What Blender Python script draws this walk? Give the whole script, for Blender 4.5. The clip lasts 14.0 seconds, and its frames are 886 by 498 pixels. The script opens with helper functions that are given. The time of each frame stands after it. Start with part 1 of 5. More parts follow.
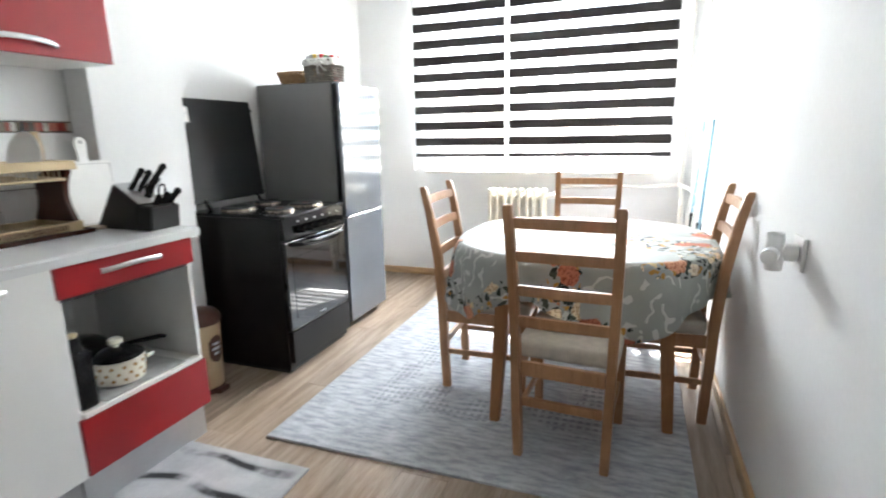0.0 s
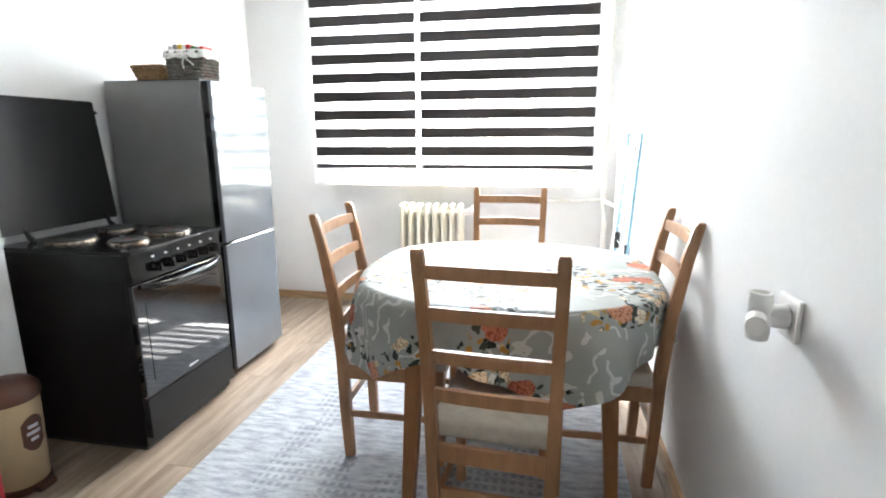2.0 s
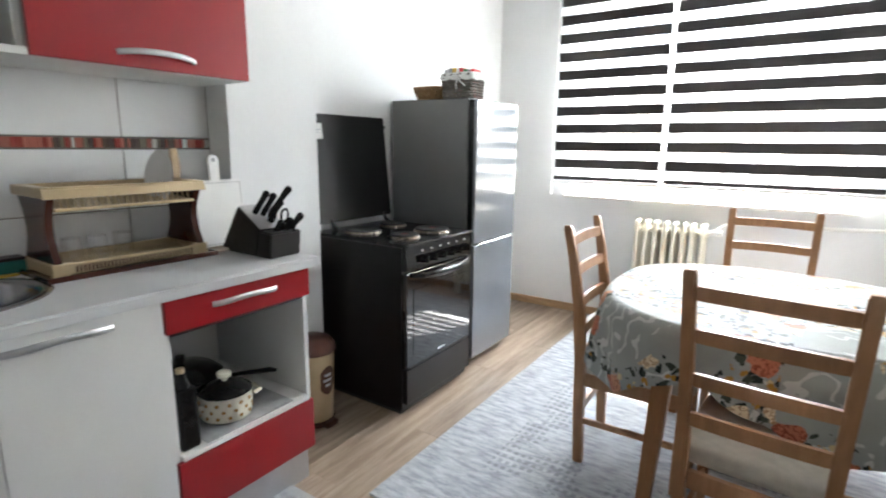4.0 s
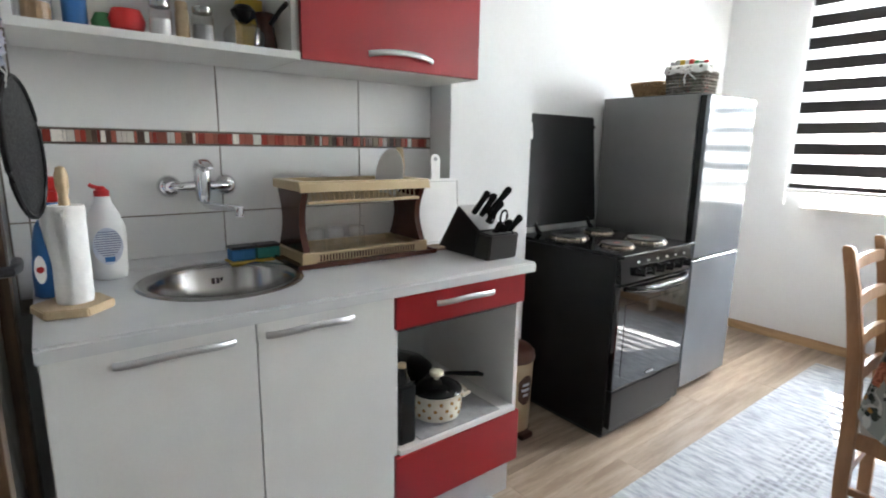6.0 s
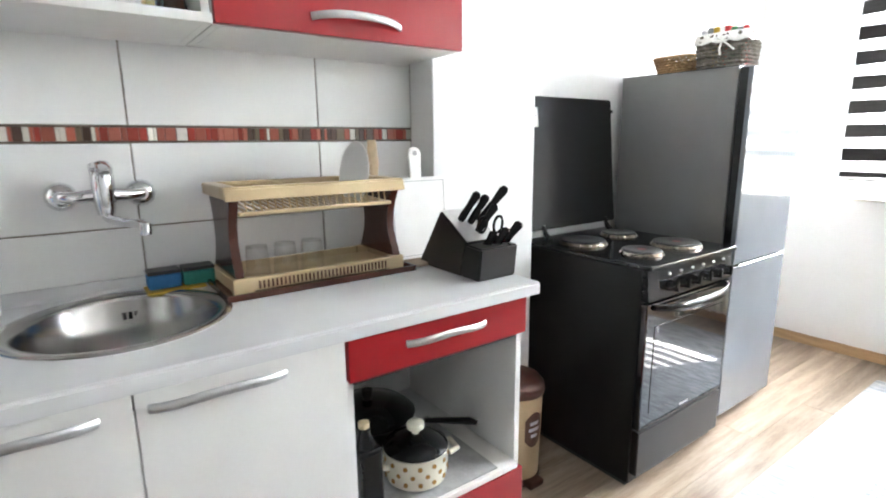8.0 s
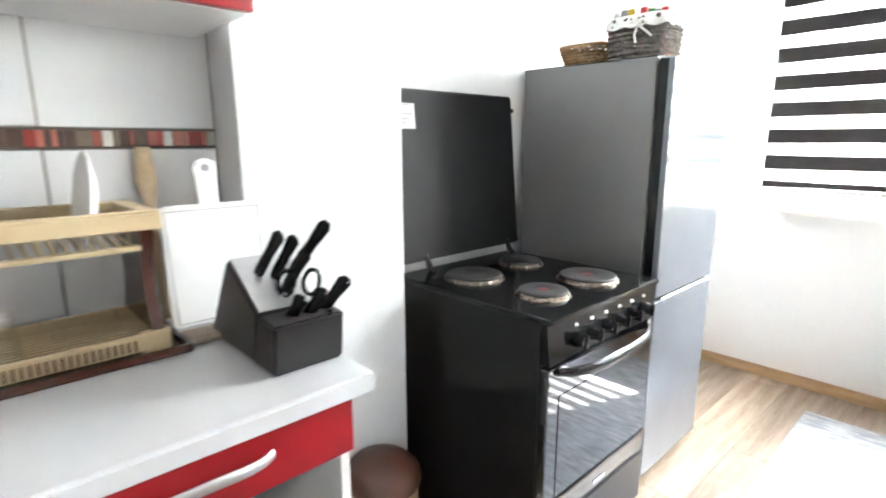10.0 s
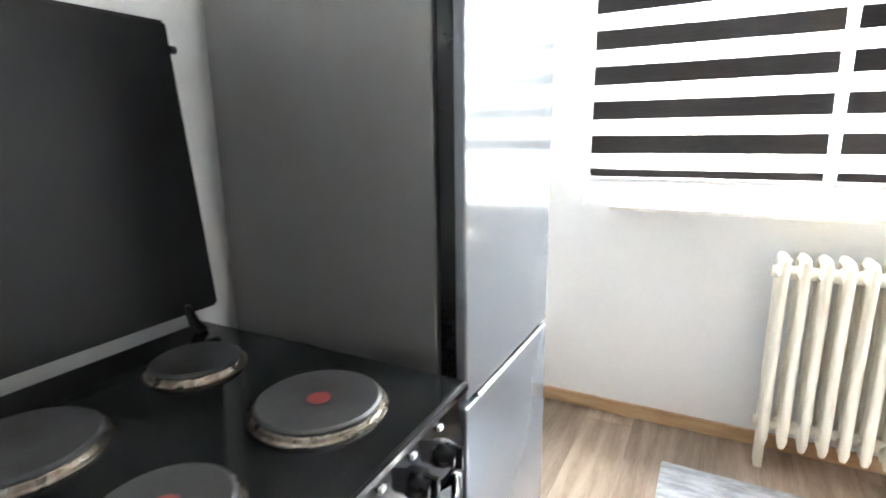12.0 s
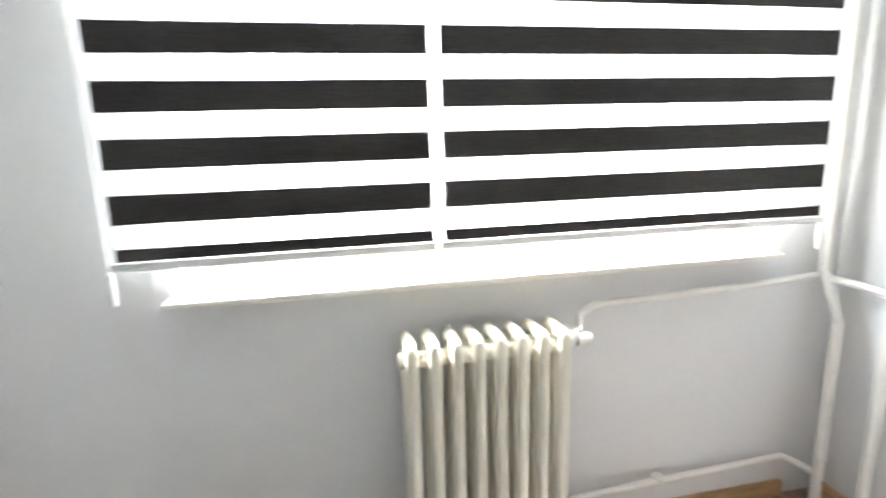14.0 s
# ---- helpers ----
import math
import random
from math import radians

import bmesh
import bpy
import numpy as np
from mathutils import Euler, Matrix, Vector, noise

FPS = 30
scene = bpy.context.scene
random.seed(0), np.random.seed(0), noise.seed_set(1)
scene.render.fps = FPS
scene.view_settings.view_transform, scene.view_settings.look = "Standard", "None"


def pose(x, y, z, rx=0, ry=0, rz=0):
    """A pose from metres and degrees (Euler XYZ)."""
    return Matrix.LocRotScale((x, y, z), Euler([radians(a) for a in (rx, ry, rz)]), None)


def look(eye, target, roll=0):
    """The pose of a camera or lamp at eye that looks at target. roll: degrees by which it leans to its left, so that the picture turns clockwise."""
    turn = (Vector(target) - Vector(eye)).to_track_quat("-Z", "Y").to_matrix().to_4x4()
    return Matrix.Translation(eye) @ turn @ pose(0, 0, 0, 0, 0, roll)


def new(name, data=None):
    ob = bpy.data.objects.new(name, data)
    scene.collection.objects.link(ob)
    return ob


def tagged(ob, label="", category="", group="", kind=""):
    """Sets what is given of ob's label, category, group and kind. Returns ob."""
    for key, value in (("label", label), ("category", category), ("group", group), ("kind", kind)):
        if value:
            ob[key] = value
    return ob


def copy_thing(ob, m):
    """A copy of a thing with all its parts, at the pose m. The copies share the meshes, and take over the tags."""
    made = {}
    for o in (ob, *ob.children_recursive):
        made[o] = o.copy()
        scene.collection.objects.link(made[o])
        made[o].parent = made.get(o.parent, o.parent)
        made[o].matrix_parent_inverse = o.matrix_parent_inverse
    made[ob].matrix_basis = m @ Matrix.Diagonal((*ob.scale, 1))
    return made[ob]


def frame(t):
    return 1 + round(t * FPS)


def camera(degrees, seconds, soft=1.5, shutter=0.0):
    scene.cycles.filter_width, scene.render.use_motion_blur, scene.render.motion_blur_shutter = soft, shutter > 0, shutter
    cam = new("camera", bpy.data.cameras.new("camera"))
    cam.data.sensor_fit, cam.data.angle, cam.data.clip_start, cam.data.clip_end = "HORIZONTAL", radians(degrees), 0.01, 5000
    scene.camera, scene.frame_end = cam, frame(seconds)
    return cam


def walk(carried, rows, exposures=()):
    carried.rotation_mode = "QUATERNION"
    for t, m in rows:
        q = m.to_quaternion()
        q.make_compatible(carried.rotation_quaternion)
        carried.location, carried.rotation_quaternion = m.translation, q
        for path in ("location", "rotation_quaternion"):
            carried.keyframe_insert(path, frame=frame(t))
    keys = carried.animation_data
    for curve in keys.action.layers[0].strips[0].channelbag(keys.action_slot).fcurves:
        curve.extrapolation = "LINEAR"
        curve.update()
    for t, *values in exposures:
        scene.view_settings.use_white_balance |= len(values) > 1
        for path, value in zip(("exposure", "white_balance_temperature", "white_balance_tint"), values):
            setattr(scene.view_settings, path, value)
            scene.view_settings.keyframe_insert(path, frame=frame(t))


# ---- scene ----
cam = camera(81.1, 14.0, soft=1.9, shutter=0.4)
EXPOSURES = [(0, 4.75), (2, 4.78), (4, 4.45), (6.5, 4.55), (7.2, 4.9), (9.5, 5.45), (11, 5.35), (12.3, 5.0), (13, 5.15), (13.5, 4.75), (14, 4.0)]
PATH = [
    (0, (-0.312, 1.549, 1.232), (-0.99, 3.381, 0.802), -1.1),
    (0.5, (-0.419, 1.733, 1.249), (-0.838, 3.638, 0.807), 0.2),
    (1, (-0.46, 1.858, 1.285), (-0.749, 3.786, 0.834), 0.4),
    (1.5, (-0.42, 1.955, 1.277), (-0.722, 3.884, 0.843), -0.2),
    (2, (-0.396, 2.004, 1.275), (-0.769, 3.923, 0.852), -0.3),
    (2.5, (-0.389, 1.991, 1.288), (-0.892, 3.881, 0.868), -0.3),
    (3, (-0.421, 1.965, 1.288), (-1.099, 3.802, 0.878), 0.1),
    (3.5, (-0.503, 1.891, 1.278), (-1.368, 3.651, 0.885), 0.6),
    (4, (-0.517, 1.84, 1.298), (-1.61, 3.469, 0.906), 0.7),
    (6.5, (-0.789, 1.798, 1.273), (-2.395, 2.924, 0.884), 0.3),
    (7, (-0.826, 1.901, 1.266), (-2.464, 2.98, 0.877), -0.5),
    (9.5, (-1.208, 2.446, 1.279), (-2.669, 3.745, 0.856), -0.3),
    (10, (-1.233, 2.638, 1.289), (-2.661, 3.975, 0.877), -0.1),
    (10.5, (-1.328, 2.907, 1.274), (-2.641, 4.357, 0.857), -0.1),
    (11, (-1.447, 3.162, 1.252), (-2.621, 4.727, 0.838), -0.2),
    (11.5, (-1.552, 3.369, 1.233), (-2.584, 5.031, 0.816), -0.7),
    (12, (-1.612, 3.563, 1.237), (-2.528, 5.285, 0.793), -0.9),
    (12.5, (-1.619, 3.727, 1.281), (-2.466, 5.467, 0.778), -1.6),
    (13, (-1.574, 3.941, 1.249), (-2.19, 5.808, 0.885), -1.1),
    (13.5, (-1.562, 4.14, 1.258), (-1.719, 6.112, 0.961), -1.7),
    (14, (-1.545, 4.352, 1.316), (-1.159, 6.271, 0.905), -1.7),
]
walk(cam, [(t, look(eye, target, roll)) for t, eye, target, roll in PATH], exposures=EXPOSURES)

# ---- light ----
world = bpy.data.worlds.new("sky")
scene.world = world
world.use_nodes = True
wn = world.node_tree
sky = wn.nodes.new("ShaderNodeTexSky")
sky.sky_type, sky.sun_disc = "NISHITA", False
SUN_EL, SUN_AZ = radians(53.7), radians(-20)
sky.sun_elevation, sky.sun_rotation = SUN_EL, SUN_AZ
wn.links.new(sky.outputs[0], wn.nodes["Background"].inputs[0])
wn.nodes["Background"].inputs[1].default_value = 0.15
sun = new("sun", bpy.data.lights.new("sun", "SUN"))
sun.data.energy, sun.data.angle, sun.data.color = 5.0, radians(0.6), (1.0, 0.95, 0.88)
sun.matrix_world = look((math.sin(SUN_AZ) * 20, 20 * math.cos(SUN_AZ), 20 * math.tan(SUN_EL)), (0, 0, 0))
win = new("window_daylight", bpy.data.lights.new("window_daylight", "AREA"))
win.data.shape, win.data.size, win.data.size_y, win.data.energy = "RECTANGLE", 1.75, 1.5, 48
win.data.color = (0.90, 0.955, 1.0)
win.matrix_world = look((-1.08, 6.55, 2.05), (-1.08, 4.6, 0.3))
# weak fill lamp added behind the walker, before the closed back wall; no source seen
rear_fill = new("rear_fill_light", bpy.data.lights.new("rear_fill_light", "AREA"))
rear_fill.data.shape, rear_fill.data.size, rear_fill.data.size_y, rear_fill.data.energy = "RECTANGLE", 0.9, 2.0, 0.06
rear_fill.data.color = (0.97, 0.98, 1.0)
rear_fill.matrix_world = look((-0.7, 0.32, 1.05), (-1.0, 5, 1.1))

# ---- materials ----


def surf(name, col, col2=None, rough=0.5, scale=8.0, bump=0.1, metal=0.0, stretch=(1, 1, 1), fine=120.0, rand=0.0, coat=0.0, spec=0.5):
    """A painted, wooden, metal or cloth surface: two colours mixed by coarse and fine noise, and a fine relief."""
    m = bpy.data.materials.new(name)
    m.use_nodes = True
    n, l = m.node_tree.nodes, m.node_tree.links
    b = n["Principled BSDF"]
    tc, mp = n.new("ShaderNodeTexCoord"), n.new("ShaderNodeMapping")
    mp.inputs["Scale"].default_value = stretch
    l.new(tc.outputs["Object"], mp.inputs[0])
    big, small = n.new("ShaderNodeTexNoise"), n.new("ShaderNodeTexNoise")
    big.inputs["Scale"].default_value, small.inputs["Scale"].default_value = scale, fine
    big.inputs["Detail"].default_value = 6
    info = n.new("ShaderNodeObjectInfo")
    if rand:
        add = n.new("ShaderNodeVectorMath")
        add.operation = "MULTIPLY_ADD"
        l.new(info.outputs["Random"], add.inputs[0])
        add.inputs[1].default_value = (37, 61, 23)
        l.new(mp.outputs[0], add.inputs[2])
        out = add.outputs[0]
    else:
        out = mp.outputs[0]
    l.new(out, big.inputs["Vector"]), l.new(out, small.inputs["Vector"])
    s = n.new("ShaderNodeMath")
    s.operation = "MULTIPLY_ADD"
    s.inputs[1].default_value = 0.35
    l.new(small.outputs[0], s.inputs[0]), l.new(big.outputs[0], s.inputs[2])
    r = n.new("ShaderNodeMapRange")
    r.inputs[1].default_value, r.inputs[2].default_value = 0.5, 0.85
    l.new(s.outputs[0], r.inputs[0])
    mix = n.new("ShaderNodeMix")
    mix.data_type = "RGBA"
    c2 = col2 or tuple(c * 0.9 for c in col)
    mix.inputs[6].default_value, mix.inputs[7].default_value = (*col, 1), (*c2, 1)
    l.new(r.outputs[0], mix.inputs[0])
    res = mix.outputs[2]
    if rand:
        hsv, mr = n.new("ShaderNodeHueSaturation"), n.new("ShaderNodeMapRange")
        mr.inputs[3].default_value, mr.inputs[4].default_value = 1 - rand, 1 + rand
        l.new(info.outputs["Random"], mr.inputs[0]), l.new(mr.outputs[0], hsv.inputs["Value"]), l.new(res, hsv.inputs["Color"])
        res = hsv.outputs[0]
    l.new(res, b.inputs["Base Color"])
    rr = n.new("ShaderNodeMapRange")
    rr.inputs[3].default_value, rr.inputs[4].default_value = max(0.02, rough - 0.06), min(1, rough + 0.06)
    l.new(big.outputs[0], rr.inputs[0]), l.new(rr.outputs[0], b.inputs["Roughness"])
    b.inputs["Metallic"].default_value = metal
    b.inputs["Coat Weight"].default_value = coat
    b.inputs["Specular IOR Level"].default_value = spec
    if bump:
        bp = n.new("ShaderNodeBump")
        bp.inputs["Strength"].default_value, bp.inputs["Distance"].default_value = bump, 0.004
        l.new(s.outputs[0], bp.inputs["Height"]), l.new(bp.outputs[0], b.inputs["Normal"])
    return m


def ramp(n, stops, constant=False):
    r = n.new("ShaderNodeValToRGB")
    e = r.color_ramp.elements
    r.color_ramp.interpolation = "CONSTANT" if constant else "LINEAR"
    e[0].position, e[0].color = stops[0][0], (*stops[0][1], 1)
    e[1].position, e[1].color = stops[-1][0], (*stops[-1][1], 1)
    for p, c in stops[1:-1]:
        e.new(p).color = (*c, 1)
    return r


def glass(name, tint=(1, 1, 1), clear=0.9, rough=0.0, sheen=0.04):
    m = bpy.data.materials.new(name)
    m.use_nodes = True
    n, l = m.node_tree.nodes, m.node_tree.links
    n.remove(n["Principled BSDF"])
    tr, gl, lw, mx = n.new("ShaderNodeBsdfTransparent"), n.new("ShaderNodeBsdfGlossy"), n.new("ShaderNodeLayerWeight"), n.new("ShaderNodeMixShader")
    pw, fr = n.new("ShaderNodeMath"), n.new("ShaderNodeMath")
    pw.operation, pw.inputs[1].default_value = "POWER", 3.5
    fr.operation, fr.inputs[1].default_value, fr.inputs[2].default_value = "MULTIPLY_ADD", 0.7, sheen
    l.new(lw.outputs["Facing"], pw.inputs[0]), l.new(pw.outputs[0], fr.inputs[0])
    tr.inputs[0].default_value = (*[c * clear for c in tint], 1)
    gl.inputs["Roughness"].default_value = rough
    l.new(fr.outputs[0], mx.inputs[0]), l.new(tr.outputs[0], mx.inputs[1]), l.new(gl.outputs[0], mx.inputs[2])
    l.new(mx.outputs[0], n["Material Output"].inputs[0])
    return m


def sheer_cloth():
    m = bpy.data.materials.new("sheer")
    m.use_nodes = True
    n, l = m.node_tree.nodes, m.node_tree.links
    n.remove(n["Principled BSDF"])
    tr, tl, df, a, b = (n.new("ShaderNodeBsdf" + k) for k in ("Transparent", "Translucent", "Diffuse", "Transparent", "Transparent"))
    n.remove(a), n.remove(b)
    tl.inputs[0].default_value = df.inputs[0].default_value = (0.74, 0.74, 0.74, 1)
    m1, m2 = n.new("ShaderNodeMixShader"), n.new("ShaderNodeMixShader")
    m1.inputs[0].default_value = 0.4
    m2.inputs[0].default_value = 0.38
    l.new(tl.outputs[0], m1.inputs[1]), l.new(df.outputs[0], m1.inputs[2])
    l.new(tr.outputs[0], m2.inputs[1]), l.new(m1.outputs[0], m2.inputs[2])
    l.new(m2.outputs[0], n["Material Output"].inputs[0])
    return m


M_WALL = surf("wall_paint", (0.755, 0.755, 0.75), (0.71, 0.71, 0.705), 0.85, 2.2, 0.12, fine=60)
M_CEIL = surf("ceiling_paint", (0.82, 0.82, 0.81), None, 0.9, 2.0, 0.08)
M_PLANK = surf("laminate", (0.40, 0.31, 0.235), (0.24, 0.175, 0.125), 0.36, 3.2, 0.06, stretch=(9, 0.8, 1), fine=26, rand=0.2)
M_SUB = surf("plank_joint", (0.09, 0.06, 0.04))
M_SKIRT = surf("skirting_wood", (0.50, 0.33, 0.18), (0.36, 0.23, 0.12), 0.45, 5, 0.08, stretch=(1, 1, 8))
M_BEECH = surf("chair_wood", (0.42, 0.22, 0.105), (0.33, 0.165, 0.075), 0.38, 7, 0.05, stretch=(6, 6, 1), fine=60, rand=0.06)
M_TWOOD = surf("table_wood", (0.36, 0.165, 0.06), (0.27, 0.12, 0.042), 0.4, 7, 0.05, stretch=(6, 6, 1), fine=60)
M_SEAT = surf("seat_cloth", (0.55, 0.50, 0.43), (0.46, 0.42, 0.36), 0.95, 30, 0.4, fine=420)
M_RED = surf("red_laminate", (0.31, 0.010, 0.014), (0.28, 0.009, 0.012), 0.32, 5, 0.02, coat=0.15)
M_WHITE = surf("white_laminate", (0.75, 0.74, 0.72), (0.71, 0.70, 0.68), 0.35, 4, 0.02)
M_TOP = surf("worktop", (0.60, 0.60, 0.60), (0.58, 0.58, 0.585), 0.36, 14, 0.0, fine=400)
M_STEEL = surf("brushed_steel", (0.44, 0.43, 0.42), (0.40, 0.39, 0.38), 0.2, 4, 0.004, metal=1.0, fine=300)
M_HANDLE = surf("satin_aluminium", (0.56, 0.56, 0.57), (0.50, 0.50, 0.51), 0.4, 30, 0.02, metal=1.0)
M_PLINTH = surf("plinth_foil", (0.55, 0.55, 0.56), (0.48, 0.48, 0.49), 0.35, 5, 0.02, metal=0.6)
M_CHROME = surf("chrome", (0.78, 0.78, 0.8), (0.72, 0.72, 0.74), 0.1, 8, 0.0, metal=1.0)
M_TILE = surf("wall_tile", (0.74, 0.735, 0.72), (0.70, 0.695, 0.685), 0.12, 3, 0.015, rand=0.015, coat=0.3)
M_GROUT = surf("grout", (0.25, 0.22, 0.19), (0.19, 0.165, 0.14), 0.9)
M_BLACK = surf("black_enamel", (0.007, 0.006, 0.006), (0.010, 0.009, 0.009), 0.32, 5, 0.01, fine=300, spec=0.25)
M_BLACKG = surf("black_gloss", (0.008, 0.008, 0.008), (0.011, 0.011, 0.011), 0.12, 5, 0.0, spec=0.3)
M_LID = surf("lid_enamel", (0.007, 0.0065, 0.0065), (0.009, 0.0085, 0.0085), 0.36, 4, 0.0, spec=0.28)
M_OVEN = surf("oven_glass", (0.006, 0.006, 0.007), None, 0.03, 4, 0.0, spec=0.6, coat=0.6)
M_PLATE = surf("hotplate_iron", (0.022, 0.021, 0.021), (0.032, 0.031, 0.03), 0.5, 30, 0.15)
M_PLRIM = surf("hotplate_rim", (0.42, 0.38, 0.32), (0.20, 0.15, 0.11), 0.28, 40, 0.03, metal=1.0)
M_DOT = surf("red_dot", (0.20, 0.03, 0.025))
M_FRSIDE = surf("fridge_side", (0.22, 0.216, 0.212), (0.19, 0.187, 0.184), 0.4, 3, 0.03, metal=0.35, fine=500)
M_FRDOOR = surf("fridge_door", (0.225, 0.24, 0.265), (0.20, 0.213, 0.235), 0.13, 3, 0.004, metal=0.42, fine=400)
M_DARK = surf("dark_plastic", (0.03, 0.03, 0.032), None, 0.4)
M_KNIFE = surf("black_wood", (0.018, 0.016, 0.016), (0.026, 0.024, 0.023), 0.3, 10, 0.04)
M_BEIGE = surf("beige_plastic", (0.55, 0.42, 0.25), (0.50, 0.38, 0.22), 0.35, 10, 0.03)
M_BROWN = surf("brown_plastic", (0.075, 0.022, 0.014), (0.06, 0.018, 0.011), 0.2, 10, 0.02)
M_BINBODY = surf("bin_plastic", (0.50, 0.38, 0.24), (0.46, 0.35, 0.21), 0.45, 10, 0.05)
M_BINLID = surf("bin_lid", (0.075, 0.024, 0.014), (0.06, 0.02, 0.012), 0.35, 10, 0.05)
M_PLAST = surf("white_plastic", (0.78, 0.77, 0.75), (0.74, 0.73, 0.71), 0.35, 12, 0.03)
M_RADIATOR = surf("cream_enamel", (0.79, 0.75, 0.64), (0.74, 0.69, 0.57), 0.4, 9, 0.08)
M_PIPE = surf("pipe_paint", (0.78, 0.76, 0.72), (0.72, 0.70, 0.65), 0.4, 9, 0.08)
M_FRAME = surf("window_paint", (0.80, 0.78, 0.73), (0.74, 0.71, 0.64), 0.4, 9, 0.06)
M_BAND = surf("dark_blind_cloth", (0.032, 0.028, 0.027), (0.024, 0.021, 0.02), 0.9, 20, 0.2, stretch=(1, 1, 9), fine=300)
M_SHEER = sheer_cloth()
M_GLASS = glass("window_glass")
M_CLEAR = glass("drinking_glass", (0.99, 0.995, 0.995), 0.99, 0.03, 0.10)
M_DGLASS = glass("door_glass", (0.95, 0.96, 0.95), 0.9, 0.03)
M_DOORWOOD = surf("dark_door_wood", (0.085, 0.042, 0.018), (0.05, 0.024, 0.011), 0.4, 5, 0.1, stretch=(6, 6, 1))
M_MESH = surf("black_mesh", (0.05, 0.05, 0.052), (0.02, 0.02, 0.02), 0.6, 200, 0.4)
M_BLUE = surf("blue_plastic", (0.03, 0.16, 0.42), (0.02, 0.12, 0.36), 0.3)
M_LBLUE = surf("pale_blue_plastic", (0.32, 0.55, 0.68), (0.28, 0.5, 0.62), 0.35)
M_PAPER = surf("paper", (0.85, 0.84, 0.82), (0.78, 0.77, 0.76), 0.95, 30, 0.35)
M_PINE = surf("pine", (0.62, 0.47, 0.30), (0.52, 0.38, 0.23), 0.55, 6, 0.05, stretch=(1, 8, 8))
M_REDP = surf("red_plastic", (0.55, 0.02, 0.02), None, 0.3)
M_YELL = surf("yellow", (0.65, 0.42, 0.05), None, 0.6)
M_GREEN = surf("green", (0.07, 0.25, 0.10), None, 0.7)
M_TEAL = surf("teal_sponge", (0.05, 0.28, 0.24), None, 0.95, 60, 0.5)
M_BSP = surf("blue_sponge", (0.04, 0.18, 0.42), None, 0.95, 60, 0.5)
M_ENAM = surf("cream_enamel_pot", (0.78, 0.74, 0.62), (0.74, 0.70, 0.58), 0.15, 8, 0.01)
M_SPOT = surf("ochre_spot", (0.40, 0.22, 0.07), None, 0.2)
M_WICK = surf("grey_wicker", (0.23, 0.205, 0.175), (0.13, 0.115, 0.095), 0.8, 40, 0.4, rand=0.1)
M_WICKB = surf("brown_wicker", (0.36, 0.22, 0.10), (0.25, 0.14, 0.06), 0.75, 40, 0.4, rand=0.1)
M_LINEN = surf("white_linen", (0.80, 0.79, 0.76), (0.72, 0.71, 0.68), 0.95, 25, 0.4, fine=300)
M_LABEL = surf("label", (0.62, 0.64, 0.70), (0.45, 0.48, 0.58), 0.5, 40, 0.0)
M_INK = surf("grey_ink", (0.16, 0.17, 0.26), None, 0.6)
M_GREY = surf("grey_mat", (0.36, 0.36, 0.36), (0.30, 0.30, 0.30), 0.9, 30, 0.3)
M_TOWEL = surf("beige_cloth", (0.42, 0.34, 0.26), (0.36, 0.29, 0.22), 0.95, 60, 0.5)
M_GROUND = surf("outdoor_ground", (0.30, 0.31, 0.27), (0.22, 0.24, 0.18), 0.9, 0.05, 0.0)
MOSAIC = [surf("mosaic_" + k, c, None, 0.2, 60, 0.05, rand=0.25) for k, c in
          (("red", (0.30, 0.05, 0.035)), ("brown", (0.10, 0.06, 0.045)), ("cream", (0.70, 0.66, 0.59)), ("rose", (0.36, 0.11, 0.075)), ("olive", (0.20, 0.15, 0.10)))]


def rug_cloth():
    m = surf("rug_pile", (0.47, 0.485, 0.51), (0.25, 0.265, 0.29), 0.98, 5.0, 0.8, stretch=(2.2, 8, 1), fine=26)
    n, l = m.node_tree.nodes, m.node_tree.links
    b = n["Principled BSDF"]
    base = b.inputs["Base Color"].links[0].from_socket
    tc, sp = n.new("ShaderNodeTexCoord"), n.new("ShaderNodeSeparateXYZ")
    l.new(tc.outputs["Object"], sp.inputs[0])
    # a band of woven dashes, a frame inside the edge, worn by noise

    def mth(op, a, c=None, d=None):
        k = n.new("ShaderNodeMath")
        k.operation = op
        for i, v in enumerate((a, c, d)):
            if v is not None:
                if isinstance(v, (int, float)):
                    k.inputs[i].default_value = v
                else:
                    l.new(v, k.inputs[i])
        return k.outputs[0]
    ax = mth("DIVIDE", mth("ABSOLUTE", sp.outputs[0]), 0.83)
    ay = mth("DIVIDE", mth("ABSOLUTE", sp.outputs[1]), 1.17)
    edge = mth("MAXIMUM", ax, ay)
    band = mth("COMPARE", edge, 0.56, 0.11)
    dash = mth("MULTIPLY", mth("GREATER_THAN", mth("SINE", mth("MULTIPLY", sp.outputs[0], 190.0)), -0.1), mth("GREATER_THAN", mth("SINE", mth("MULTIPLY", sp.outputs[1], 150.0)), -0.2))
    no = n.new("ShaderNodeTexNoise")
    no.inputs["Scale"].default_value = 4.5
    l.new(tc.outputs["Object"], no.inputs["Vector"])
    worn = mth("GREATER_THAN", no.outputs[0], 0.46)
    fac = mth("MULTIPLY", mth("MULTIPLY", band, dash), mth("MULTIPLY", worn, 0.45))
    mx = n.new("ShaderNodeMix")
    mx.data_type = "RGBA"
    l.new(fac, mx.inputs[0]), l.new(base, mx.inputs[6])
    mx.inputs[7].default_value = (0.12, 0.125, 0.14, 1)
    l.new(mx.outputs[2], b.inputs["Base Color"])
    return m


